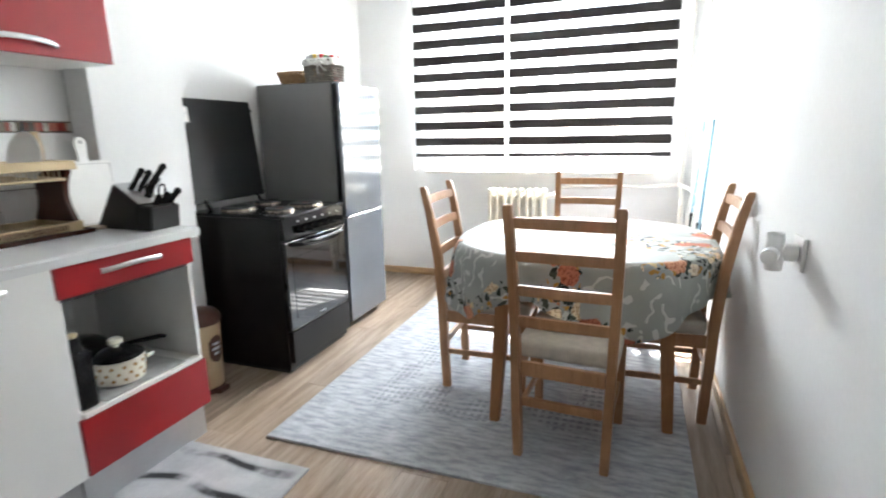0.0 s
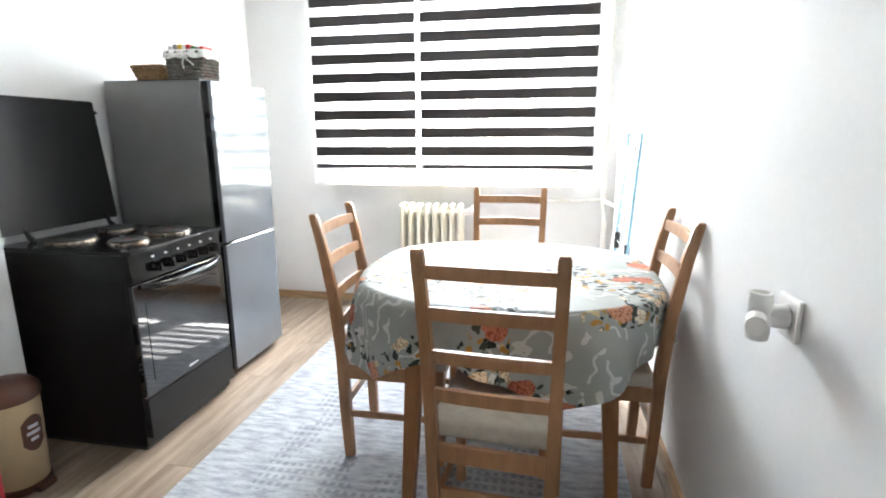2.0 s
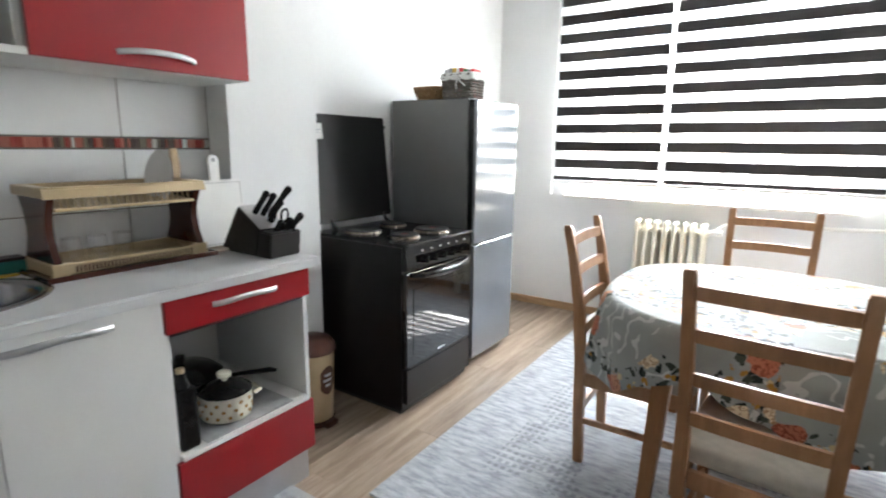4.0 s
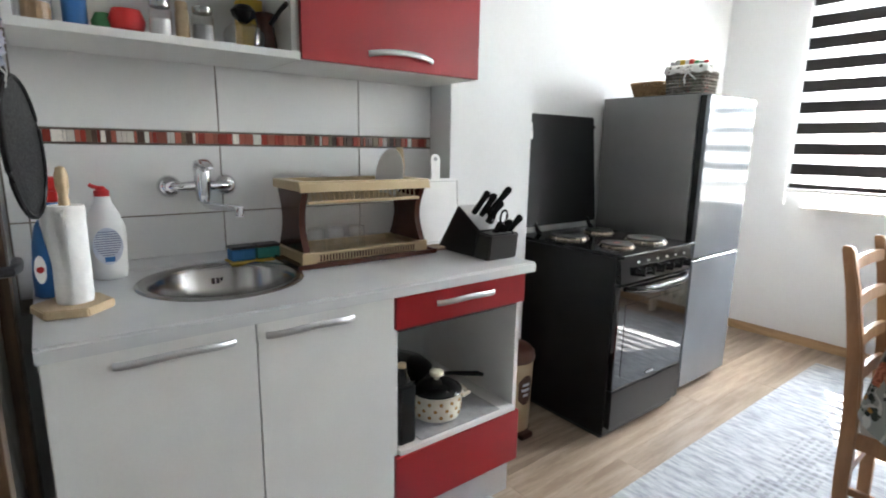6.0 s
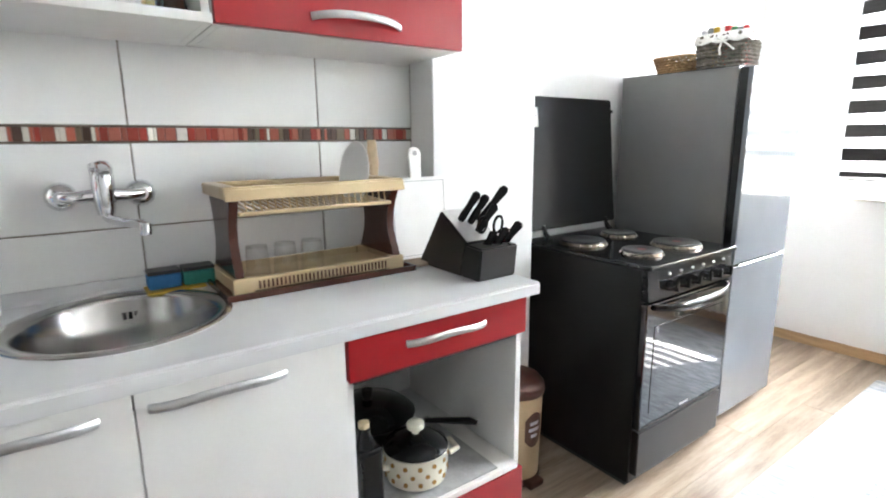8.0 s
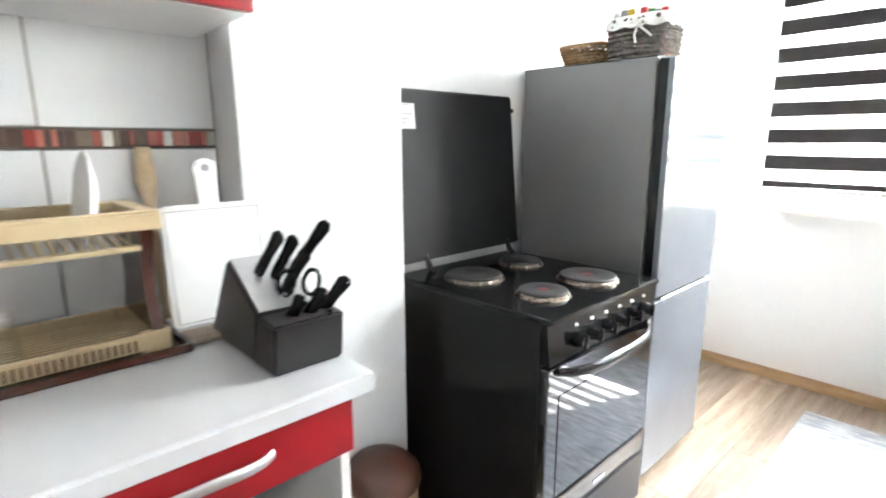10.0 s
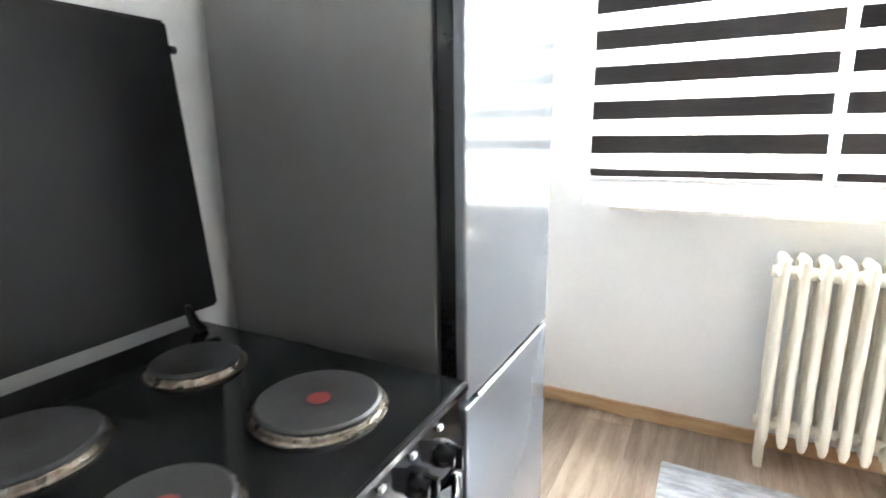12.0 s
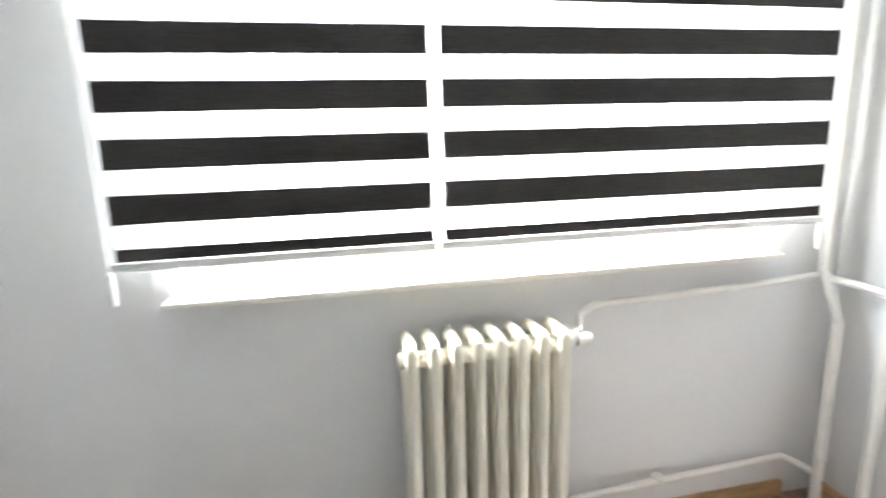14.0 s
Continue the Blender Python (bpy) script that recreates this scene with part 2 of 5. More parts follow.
def mat_cloth():
    """Pale grey mat with broad dark brush-stroke curves."""
    m = surf("mat_pile", (0.52, 0.52, 0.53), (0.36, 0.36, 0.38), 0.98, 6.0, 0.4, fine=160)
    n, l = m.node_tree.nodes, m.node_tree.links
    b = n["Principled BSDF"]
    base = b.inputs["Base Color"].links[0].from_socket
    tc, wv = n.new("ShaderNodeTexCoord"), n.new("ShaderNodeTexWave")
    wv.wave_type, wv.inputs["Scale"].default_value = "RINGS", 1.9
    wv.inputs["Distortion"].default_value, wv.inputs["Detail Scale"].default_value, wv.inputs["Detail"].default_value = 4.2, 1.3, 0.8
    l.new(tc.outputs["Object"], wv.inputs["Vector"])
    r = ramp(n, [(0.0, (1, 1, 1)), (0.06, (1, 1, 1)), (0.14, (0.3, 0.3, 0.3)), (0.3, (0.1, 0.1, 0.1)), (0.4, (0, 0, 0)), (1.0, (0, 0, 0))])
    l.new(wv.outputs["Fac"], r.inputs[0])
    no, gate = n.new("ShaderNodeTexNoise"), n.new("ShaderNodeMapRange")
    no.inputs["Scale"].default_value, no.inputs["Detail"].default_value = 3.2, 4
    l.new(tc.outputs["Object"], no.inputs["Vector"])
    gate.inputs[1].default_value, gate.inputs[2].default_value = 0.40, 0.52
    l.new(no.outputs[0], gate.inputs[0])
    ink = n.new("ShaderNodeMath")
    ink.operation = "MULTIPLY"
    l.new(r.outputs[0], ink.inputs[0]), l.new(gate.outputs[0], ink.inputs[1])
    mx = n.new("ShaderNodeMix")
    mx.data_type = "RGBA"
    l.new(ink.outputs[0], mx.inputs[0]), l.new(base, mx.inputs[6])
    mx.inputs[7].default_value = (0.03, 0.03, 0.033, 1)
    l.new(mx.outputs[2], b.inputs["Base Color"])
    return m


def floral_cloth():
    """Grey-green table cloth with printed roses, dark leaves and white scrolls."""
    m = surf("floral_cloth", (0.35, 0.365, 0.345), (0.30, 0.315, 0.295), 0.6, 8, 0.08, fine=500, spec=0.25)
    n, l = m.node_tree.nodes, m.node_tree.links
    b = n["Principled BSDF"]
    out = b.inputs["Base Color"].links[0].from_socket
    tc = n.new("ShaderNodeTexCoord")

    def math_node(op, a, c):
        k = n.new("ShaderNodeMath")
        k.operation = op
        for i, v in enumerate((a, c)):
            if isinstance(v, (int, float)):
                k.inputs[i].default_value = v
            else:
                l.new(v, k.inputs[i])
        return k.outputs[0]

    def lay(under, fac, colour):
        mx = n.new("ShaderNodeMix")
        mx.data_type = "RGBA"
        l.new(fac, mx.inputs[0]), l.new(under, mx.inputs[6])
        if isinstance(colour, tuple):
            mx.inputs[7].default_value = (*colour, 1)
        else:
            l.new(colour, mx.inputs[7])
        return mx.outputs[2]
    # scrolls
    wv = n.new("ShaderNodeTexWave")
    wv.wave_type, wv.inputs["Scale"].default_value, wv.inputs["Distortion"].default_value = "RINGS", 7.5, 9.0
    wv.inputs["Detail Scale"].default_value, wv.inputs["Detail"].default_value = 1.8, 1.0
    l.new(tc.outputs["Object"], wv.inputs["Vector"])
    no = n.new("ShaderNodeTexNoise")
    no.inputs["Scale"].default_value = 7
    l.new(tc.outputs["Object"], no.inputs["Vector"])
    out = lay(out, math_node("MULTIPLY", math_node("MULTIPLY", math_node("GREATER_THAN", wv.outputs["Fac"], 0.88), math_node("GREATER_THAN", no.outputs[0], 0.47)), 0.75), (0.66, 0.67, 0.64))
    # leaves and roses in loose bunches
    warp = n.new("ShaderNodeMix")
    warp.data_type = "VECTOR"
    warp.inputs[0].default_value = 0.05
    n2 = n.new("ShaderNodeTexNoise")
    n2.inputs["Scale"].default_value = 26
    l.new(tc.outputs["Object"], n2.inputs["Vector"])
    l.new(tc.outputs["Object"], warp.inputs[4]), l.new(n2.outputs["Color"], warp.inputs[5])
    bunch = n.new("ShaderNodeTexNoise")
    bunch.inputs["Scale"].default_value, bunch.inputs["Detail"].default_value = 4.6, 0
    l.new(tc.outputs["Object"], bunch.inputs["Vector"])
    inb = math_node("GREATER_THAN", bunch.outputs[0], 0.545)
    leaf = n.new("ShaderNodeTexVoronoi")
    leaf.inputs["Scale"].default_value = 38
    l.new(warp.outputs[1], leaf.inputs["Vector"])
    lr = ramp(n, [(0.0, (0.018, 0.026, 0.022)), (0.45, (0.05, 0.06, 0.045)), (0.68, (0.42, 0.22, 0.05)), (0.82, (0.62, 0.5, 0.28)), (1.0, (0.12, 0.14, 0.13))], True)
    l.new(leaf.outputs["Color"], lr.inputs[0])
    out = lay(out, math_node("MULTIPLY", inb, math_node("LESS_THAN", leaf.outputs["Distance"], 0.46)), lr.outputs[0])
    rose = n.new("ShaderNodeTexVoronoi")
    rose.inputs["Scale"].default_value = 9.5
    l.new(warp.outputs[1], rose.inputs["Vector"])
    petal = n.new("ShaderNodeTexWave")
    petal.wave_type, petal.inputs["Scale"].default_value, petal.inputs["Distortion"].default_value = "RINGS", 14, 14
    petal.inputs["Detail Scale"].default_value = 3.0
    l.new(tc.outputs["Object"], petal.inputs["Vector"])
    pick = ramp(n, [(0.0, (0.50, 0.17, 0.10)), (0.3, (0.76, 0.64, 0.44)), (0.62, (0.62, 0.30, 0.18)), (0.78, (0.78, 0.70, 0.54)), (1.0, (0.74, 0.66, 0.52))], True)
    l.new(rose.outputs["Color"], pick.inputs[0])
    dark = n.new("ShaderNodeMix")
    dark.data_type, dark.blend_type = "RGBA", "MULTIPLY"
    pr = ramp(n, [(0.0, (0.42, 0.26, 0.18)), (0.5, (1, 1, 1)), (1.0, (1, 1, 1))])
    l.new(petal.outputs["Fac"], pr.inputs[0])
    dark.inputs[0].default_value = 0.9
    l.new(pick.outputs[0], dark.inputs[6]), l.new(pr.outputs[0], dark.inputs[7])
    inr = math_node("GREATER_THAN", bunch.outputs[0], 0.535)
    out = lay(out, math_node("MULTIPLY", inr, math_node("LESS_THAN", rose.outputs["Distance"], 0.40)), dark.outputs[2])
    l.new(out, b.inputs["Base Color"])
    return m


M_RUG, M_MAT, M_FLORAL = rug_cloth(), mat_cloth(), floral_cloth()

# ---- building helpers ----
BASE = {}


def thing(name, base, label, category, group="", kind=""):
    ob = new(name)
    ob.empty_display_size = 0.05
    ob.location = base
    BASE[ob] = Vector(base)
    return tagged(ob, label, category, group, kind)


def part(name, bm, material, parent=None, label=""):
    """Links a bmesh, made in world places, as one mesh under a thing or a part."""
    root = parent
    while root is not None and root.parent is not None:
        root = root.parent
    if root is not None and root in BASE:
        bmesh.ops.translate(bm, verts=bm.verts, vec=-BASE[root])
    me = bpy.data.meshes.new(name)
    bmesh.ops.recalc_face_normals(bm, faces=bm.faces)
    bm.to_mesh(me)
    bm.free()
    me.materials.append(material)
    ob = new(name, me)
    ob.parent = parent
    if label:
        ob["label"] = label
    return ob


def smooth(ob, angle=40):
    me = ob.data
    me.polygons.foreach_set("use_smooth", [True] * len(me.polygons))
    bm = bmesh.new()
    bm.from_mesh(me)
    for e in bm.edges:
        e.smooth = len(e.link_faces) == 2 and e.calc_face_angle(0) < radians(angle)
    bm.to_mesh(me)
    bm.free()
    return ob


def box(x0, x1, y0, y1, z0, z1, bev=0.0, bm=None, seg=2):
    own = bmesh.new()
    bmesh.ops.create_cube(own, size=1, matrix=Matrix.Translation(((x0 + x1) / 2, (y0 + y1) / 2, (z0 + z1) / 2)) @ Matrix.Diagonal((abs(x1 - x0), abs(y1 - y0), abs(z1 - z0), 1)))
    if bev:
        bmesh.ops.bevel(own, geom=own.edges[:], offset=bev, segments=seg, affect="EDGES", profile=0.6)
    return merge(bm, own)


def merge(bm, own):
    if bm is None:
        return own
    me = bpy.data.meshes.new("tmp")
    own.to_mesh(me)
    own.free()
    bm.from_mesh(me)
    bpy.data.meshes.remove(me)
    return bm


def sweep(path, radii, seg=10, bm=None, squash=None, closed=False):
    """A round bar along a path; radii: one number or one for each point."""
    own = bmesh.new()
    pts = [Vector(p) for p in path]
    if not isinstance(radii, (list, tuple)):
        radii = [radii] * len(pts)
    rings = []
    for i, p in enumerate(pts):
        a = pts[(i - 1) % len(pts)] if closed or i else p
        c = pts[(i + 1) % len(pts)] if closed or i < len(pts) - 1 else p
        d = (c - a).normalized()
        ref = Vector((0, 0, 1)) if abs(d.z) < 0.95 else Vector((1, 0, 0))
        u = d.cross(ref).normalized()
        v = u.cross(d)
        su, sv = squash or (1, 1)
        rings.append([own.verts.new(p + (u * math.cos(k * math.tau / seg) * su + v * math.sin(k * math.tau / seg) * sv) * radii[i]) for k in range(seg)])
    n = len(rings)
    for i in range(n if closed else n - 1):
        a, c = rings[i], rings[(i + 1) % n]
        for k in range(seg):
            own.faces.new((a[k], a[(k + 1) % seg], c[(k + 1) % seg], c[k]))
    if not closed:
        own.faces.new(rings[0][::-1]), own.faces.new(rings[-1])
    return merge(bm, own)


def lathe(cx, cy, profile, seg=32, bm=None, sx=1.0, sy=1.0, axis="z", shell=False):
    """Turned form: profile of (radius, height). axis x: heights run along x, cx, cy are y and z."""
    own = bmesh.new()
    rings = []
    for r, h in profile:
        ring = []
        for k in range(seg):
            a = k * math.tau / seg
            p, q = r * math.cos(a) * sx, r * math.sin(a) * sy
            ring.append(own.verts.new((cx + p, cy + q, h) if axis == "z" else (h, cx + p, cy + q)))
        rings.append(ring)
    for a, c in zip(rings, rings[1:]):
        for k in range(seg):
            own.faces.new((a[k], a[(k + 1) % seg], c[(k + 1) % seg], c[k]))
    if not shell:
        own.faces.new(rings[0][::-1]), own.faces.new(rings[-1])
    elif profile[-1][0] < 0.002:
        own.faces.new(rings[-1])
    return merge(bm, own)


def prism(outline, axis, a0, a1, bev=0.0):
    """An outline of (u, v) pushed along an axis: x: u, v are y, z; y: x, z; z: x, y."""
    bm = bmesh.new()
    put = {"x": lambda u, v, a: (a, u, v), "y": lambda u, v, a: (u, a, v), "z": lambda u, v, a: (u, v, a)}[axis]
    lo = [bm.verts.new(put(u, v, a0)) for u, v in outline]
    hi = [bm.verts.new(put(u, v, a1)) for u, v in outline]
    k = len(lo)
    for i in range(k):
        bm.faces.new((lo[i], lo[(i + 1) % k], hi[(i + 1) % k], hi[i]))
    bm.faces.new(lo[::-1]), bm.faces.new(hi)
    if bev:
        bmesh.ops.bevel(bm, geom=bm.edges[:], offset=bev, segments=2, affect="EDGES")
    return bm


def structure(name, bm, material, label, category):
    return tagged(part(name, bm, material), label, category, kind="structure")


# ---- the room ----
XL, XR, YW, YB, ZC = -2.61, 0.12, 5.77, 0.25, 2.65
floor = structure("floor", box(XL - 0.2, XR + 0.2, YB - 0.2, YW + 0.15, -0.15, -0.006), M_SUB, "brown oak laminate floor of long planks", "floor")
structure("ceiling", box(XL - 0.2, XR + 0.2, YB - 0.2, YW + 0.3, ZC, ZC + 0.15), M_CEIL, "plain white painted ceiling", "ceiling")
structure("wall_right", box(XR, XR + 0.2, YB - 0.2, YW + 0.3, -0.02, ZC), M_WALL, "white painted plaster wall beside the table", "wall")
structure("wall_back", box(XL, XR, YB - 0.2, YB, -0.02, ZC), M_WALL, "white painted wall behind the walker", "wall")
wl = box(XL - 0.2, XL, YB, YW + 0.3, -0.02, ZC)
box(XL, -2.546, 1.60, 3.112, -0.02, ZC, bm=wl)
structure("wall_left", wl, M_WALL, "white painted plaster wall behind the appliances", "wall")
structure("wall_pillar", box(XL, -2.405, 3.112, 3.578, -0.02, ZC, 0.004), M_WALL, "white plastered pier beside the kitchen units", "wall")
structure("wall_stub", box(XL, -2.30, 1.56, 1.683, -0.02, ZC, 0.003), M_WALL, "white wall end at the door hinge", "wall")
WX0, WX1, WZ0, WZ1 = -1.965, -0.205, 0.935, 2.36
ww = box(XL, WX0, YW, YW + 0.3, -0.02, ZC)
box(WX1, XR, YW, YW + 0.3, -0.02, ZC, bm=ww)
box(WX0, WX1, YW, YW + 0.3, -0.02, WZ0, bm=ww)
box(WX0, WX1, YW, YW + 0.3, WZ1, ZC, bm=ww)
structure("wall_window", ww, M_WALL, "white painted outer wall under and around the window", "wall")

sk = structure("baseboard_window_wall", box(XL, -0.02, YW - 0.018, YW - 0.001, 0, 0.06, 0.003), M_SKIRT, "oak-coloured wooden skirting board along the window wall", "baseboard")
structure("baseboard_right", box(XR - 0.018, XR - 0.001, YB, YW - 0.02, 0, 0.06, 0.003), M_SKIRT, "oak-coloured wooden skirting board along the side wall", "baseboard")
structure("baseboard_left", box(XL + 0.001, XL + 0.018, 4.95, YW - 0.02, 0, 0.06, 0.003), M_SKIRT, "oak-coloured wooden skirting board beside the fridge", "baseboard")

# window
wf = structure("window_1", box(WX0 + 0.002, WX1 - 0.002, YW + 0.12, YW + 0.19, WZ0 + 0.002, WZ0 + 0.06, 0.004), M_FRAME, "white painted double window in bright daylight", "window")
part("window_frame", box(WX0 + 0.002, WX0 + 0.06, YW + 0.12, YW + 0.19, WZ0 + 0.06, WZ1 - 0.06, 0.004), M_FRAME, wf)
part("window_frame", box(WX1 - 0.06, WX1 - 0.002, YW + 0.12, YW + 0.19, WZ0 + 0.06, WZ1 - 0.06, 0.004), M_FRAME, wf)
part("window_frame", box(WX0 + 0.002, WX1 - 0.002, YW + 0.12, YW + 0.19, WZ1 - 0.06, WZ1 - 0.002, 0.004), M_FRAME, wf)
part("mullion", box(-1.335, -1.245, YW + 0.11, YW + 0.19, WZ0 + 0.06, WZ1 - 0.06, 0.006), M_FRAME, wf)
for a, c in ((WX0 + 0.06, -1.335), (-1.245, WX1 - 0.06)):
    sash = box(a, a + 0.05, YW + 0.13, YW + 0.18, WZ0 + 0.06, WZ1 - 0.06, 0.005)
    box(c - 0.05, c, YW + 0.13, YW + 0.18, WZ0 + 0.06, WZ1 - 0.06, 0.005, sash)
    box(a + 0.05, c - 0.05, YW + 0.13, YW + 0.18, WZ0 + 0.06, WZ0 + 0.11, 0.005, sash)
    box(a + 0.05, c - 0.05, YW + 0.13, YW + 0.18, WZ1 - 0.11, WZ1 - 0.06, 0.005, sash)
    part("sash", sash, M_FRAME, wf)
    pane = part("pane", box(a + 0.05, c - 0.05, YW + 0.152, YW + 0.156, WZ0 + 0.11, WZ1 - 0.11), M_GLASS, wf)
    pane.visible_shadow = False
part("window_sill", box(-1.99, -0.18, YW - 0.075, YW + 0.12, 0.918, 0.937, 0.006), M_FRAME, wf, "white painted window board")
structure("ground", box(-300, 300, 8, 600, -6.2, -6), M_GROUND, "pale ground far below the window", "ground")


def blind(x0, x1, chain):
    b = thing("roller_blind", ((x0 + x1) / 2, 5.687, 1.04), "day-and-night roller blind with dark brown and sheer white bands", "blind", "window blinds")
    part("sheer", box(x0 - 0.012, x1 + 0.008, 5.6925, 5.6932, 1.045, 2.44), M_SHEER, b, "sheer white cloth")
    z = 1.013
    while z < 2.4:
        lo = max(z, 1.052)
        part("dark_band", box(x0, x1, 5.687, 5.6885, lo, z + 0.07), M_BAND, b, "dark brown band")
        z += 0.1283
    part("bottom_bar", box(x0 - 0.012, x1 + 0.008, 5.682, 5.698, 1.028, 1.05, 0.005), M_PLAST, b)
    part("cassette", box(x0 - 0.02, x1 + 0.016, 5.66, 5.768, 2.44, 2.52, 0.012), M_PLAST, b)
    ch = sweep([(chain, 5.70, 2.45), (chain, 5.70, 1.02)], 0.0025, 6)
    for k in range(1, 230, 2):
        bmesh.ops.create_icosphere(ch, subdivisions=1, radius=0.0036, matrix=Matrix.Translation((chain, 5.70, 2.45 - k * 0.0062)))
    part("bead_chain", ch, M_PLAST, b)
    part("chain_weight", lathe(chain, 5.70, [(0.001, 0.94), (0.009, 0.945), (0.011, 0.98), (0.009, 1.02), (0.001, 1.03)], 12), M_PLAST, b, "clear plastic chain weight")


blind(-2.069, -1.302, -2.095)
blind(-1.268, -0.075, -0.052)

# ---- radiator and pipes ----
rad = thing("radiator", (-1.18, 5.64, 0.1), "cream enamelled cast-iron column radiator under the window", "radiator")
NSEC, RX0, RPITCH = 8, -1.388, 0.0595
for i in range(NSEC):
    x = RX0 + i * RPITCH
    sec = bmesh.new()
    for y, r in ((5.575, 0.0165), (5.635, 0.014), (5.695, 0.0165)):
        sweep([(x, y, 0.115), (x, y, 0.14), (x, y, 0.5), (x, y, 0.785), (x, y, 0.803)], [r * 0.6, r, r, r, r * 0.6], 10, sec)
    for z in (0.17, 0.745):
        sweep([(x, 5.565, z), (x, 5.635, z + (0.01 if z > 0.5 else -0.01)), (x, 5.705, z)], [0.015, 0.021, 0.015], 10, sec)
        sweep([(x - RPITCH / 2, 5.635, z), (x + RPITCH / 2, 5.635, z)], 0.022, 12, sec)
    sweep([(x, 5.568, 0.785), (x, 5.60, 0.792), (x, 5.635, 0.793), (x, 5.67, 0.792), (x, 5.70, 0.785)], [0.012, 0.0165, 0.0165, 0.0165, 0.012], 10, sec)
    smooth(part("section", sec, M_RADIATOR, rad), 60)
for x in (RX0, RX0 + 7 * RPITCH):
    part("foot", box(x - 0.014, x + 0.014, 5.60, 5.67, 0.0, 0.15, 0.005), M_RADIATOR, rad)
va = sweep([(-0.972, 5.635, 0.745), (-0.93, 5.635, 0.75), (-0.90, 5.635, 0.77)], [0.014, 0.018, 0.012], 12)
lathe(5.635, 0.752, [(0.001, -0.91), (0.020, -0.908), (0.022, -0.88), (0.017, -0.865), (0.001, -0.862)], 12, va, axis="x")
smooth(part("valve", va, M_PIPE, rad, "white radiator valve"))
pipes = thing("heating_pipes", (0.05, 5.66, 0), "white painted heating pipes in the room corner", "pipe")
smooth(part("riser", sweep([(0.02, 5.66, 0.0), (0.02, 5.66, 0.7), (0.015, 5.69, 0.79), (0.01, 5.72, 0.86), (0.01, 5.73, 2.65)], 0.017, 12), M_PIPE, pipes))
smooth(part("riser", sweep([(0.085, 5.55, 0.0), (0.085, 5.55, 2.65)], 0.018, 12), M_PIPE, pipes))
smooth(part("branch", sweep([(-0.90, 5.64, 0.77), (-0.87, 5.70, 0.80), (-0.80, 5.735, 0.815), (-0.3, 5.735, 0.825), (0.0, 5.735, 0.84), (0.05, 5.62, 0.83), (0.085, 5.55, 0.81)], 0.012, 10), M_PIPE, pipes))
smooth(part("branch", sweep([(-0.96, 5.65, 0.17), (-0.88, 5.72, 0.165), (-0.2, 5.735, 0.175), (-0.06, 5.735, 0.18), (-0.01, 5.69, 0.16), (0.02, 5.66, 0.14)], 0.012, 10), M_PIPE, pipes))
for x, y, z in ((0.02, 5.66, 0.2), (0.085, 5.55, 0.72), (-0.55, 5.735, 0.17)):
    part("clip", lathe(x, y, [(0.019, z), (0.021, z + 0.004), (0.021, z + 0.012), (0.019, z + 0.016)], 12), M_PIPE, pipes)

# folded clothes airer against the wall
air = thing("drying_rack", (0.05, 5.2, 0.0), "folded white and pale blue clothes drying rack leaning on the wall", "drying rack")
for y in (4.86, 5.30):
    smooth(part("rail", sweep([(0.03, y + 0.03, 0.0), (0.09, y, 1.29)], 0.009, 8), M_LBLUE, air))
for k in range(13):
    z = 0.12 + k * 0.088
    x = 0.03 + 0.06 * z / 1.29
    part("rung", sweep([(x, 4.88, z), (x, 5.31, z)], 0.0035, 6), M_PLAST, air)
for y in (4.93, 5.24):
    smooth(part("leg", sweep([(-0.02, y + 0.03, 0.0), (0.075, y, 1.22)], 0.008, 8), M_PLAST, air))
part("hinge", box(0.045, 0.075, 4.87, 4.91, 0.60, 0.70, 0.006), M_DARK, air, "dark plastic hinge")
part("hinge", box(0.045, 0.075, 5.27, 5.31, 0.60, 0.70, 0.006), M_DARK, air, "dark plastic hinge")

# multi-way plug on the wall
plug = thing("plug_adapter", (0.1, 3.140, 0.9), "white three-way plug adapter in a wall socket", "adapter")
part("socket_plate", box(XR - 0.012, XR - 0.001, 3.095, 3.185, 0.862, 0.952, 0.004), M_PLAST, plug)
smooth(part("plug", lathe(3.140, 0.907, [(0.001, 0.108), (0.026, 0.106), (0.024, 0.08), (0.018, 0.07), (0.016, 0.06)], 16, axis="x"), M_PLAST, plug))
smooth(part("block", lathe(0.055, 3.140, [(0.001, 0.855), (0.022, 0.857), (0.024, 0.87), (0.024, 0.945), (0.022, 0.957), (0.017, 0.958), (0.016, 0.948), (0.001, 0.947)], 18), M_PLAST, plug))
smooth(part("outlet", sweep([(0.05, 3.135, 0.903), (0.035, 3.095, 0.903), (0.03, 3.080, 0.903)], [0.02, 0.021, 0.02], 16), M_PLAST, plug))

# ---- rugs ----
RUX0, RUX1, RUY0, RUY1 = -1.705, -0.045, 3.13, 5.47
rug = part("rug", box(-0.83, 0.83, -1.17, 1.17, 0, 0.011, 0.004), M_RUG)
rug.location = ((RUX0 + RUX1) / 2, (RUY0 + RUY1) / 2, 0.0005)
tagged(rug, "large grey woven rug with a dashed border under the table", "rug")
kmat = part("kitchen_mat", box(-0.30, 0.30, -0.55, 0.55, 0, 0.008, 0.003), M_MAT)
kmat.location = (-1.705, 2.45, 0.0005)
tagged(kmat, "pale grey kitchen mat with black brush-stroke curves", "rug")

# ---- dining table ----
TCX, TCY = -0.527, 4.075


def egg(a, rx, ry, e=2.7):
    c, s = math.cos(a), math.sin(a)
    k = (abs(c) ** e + abs(s) ** e) ** (-1 / e)
    return rx * c * k, ry * s * k


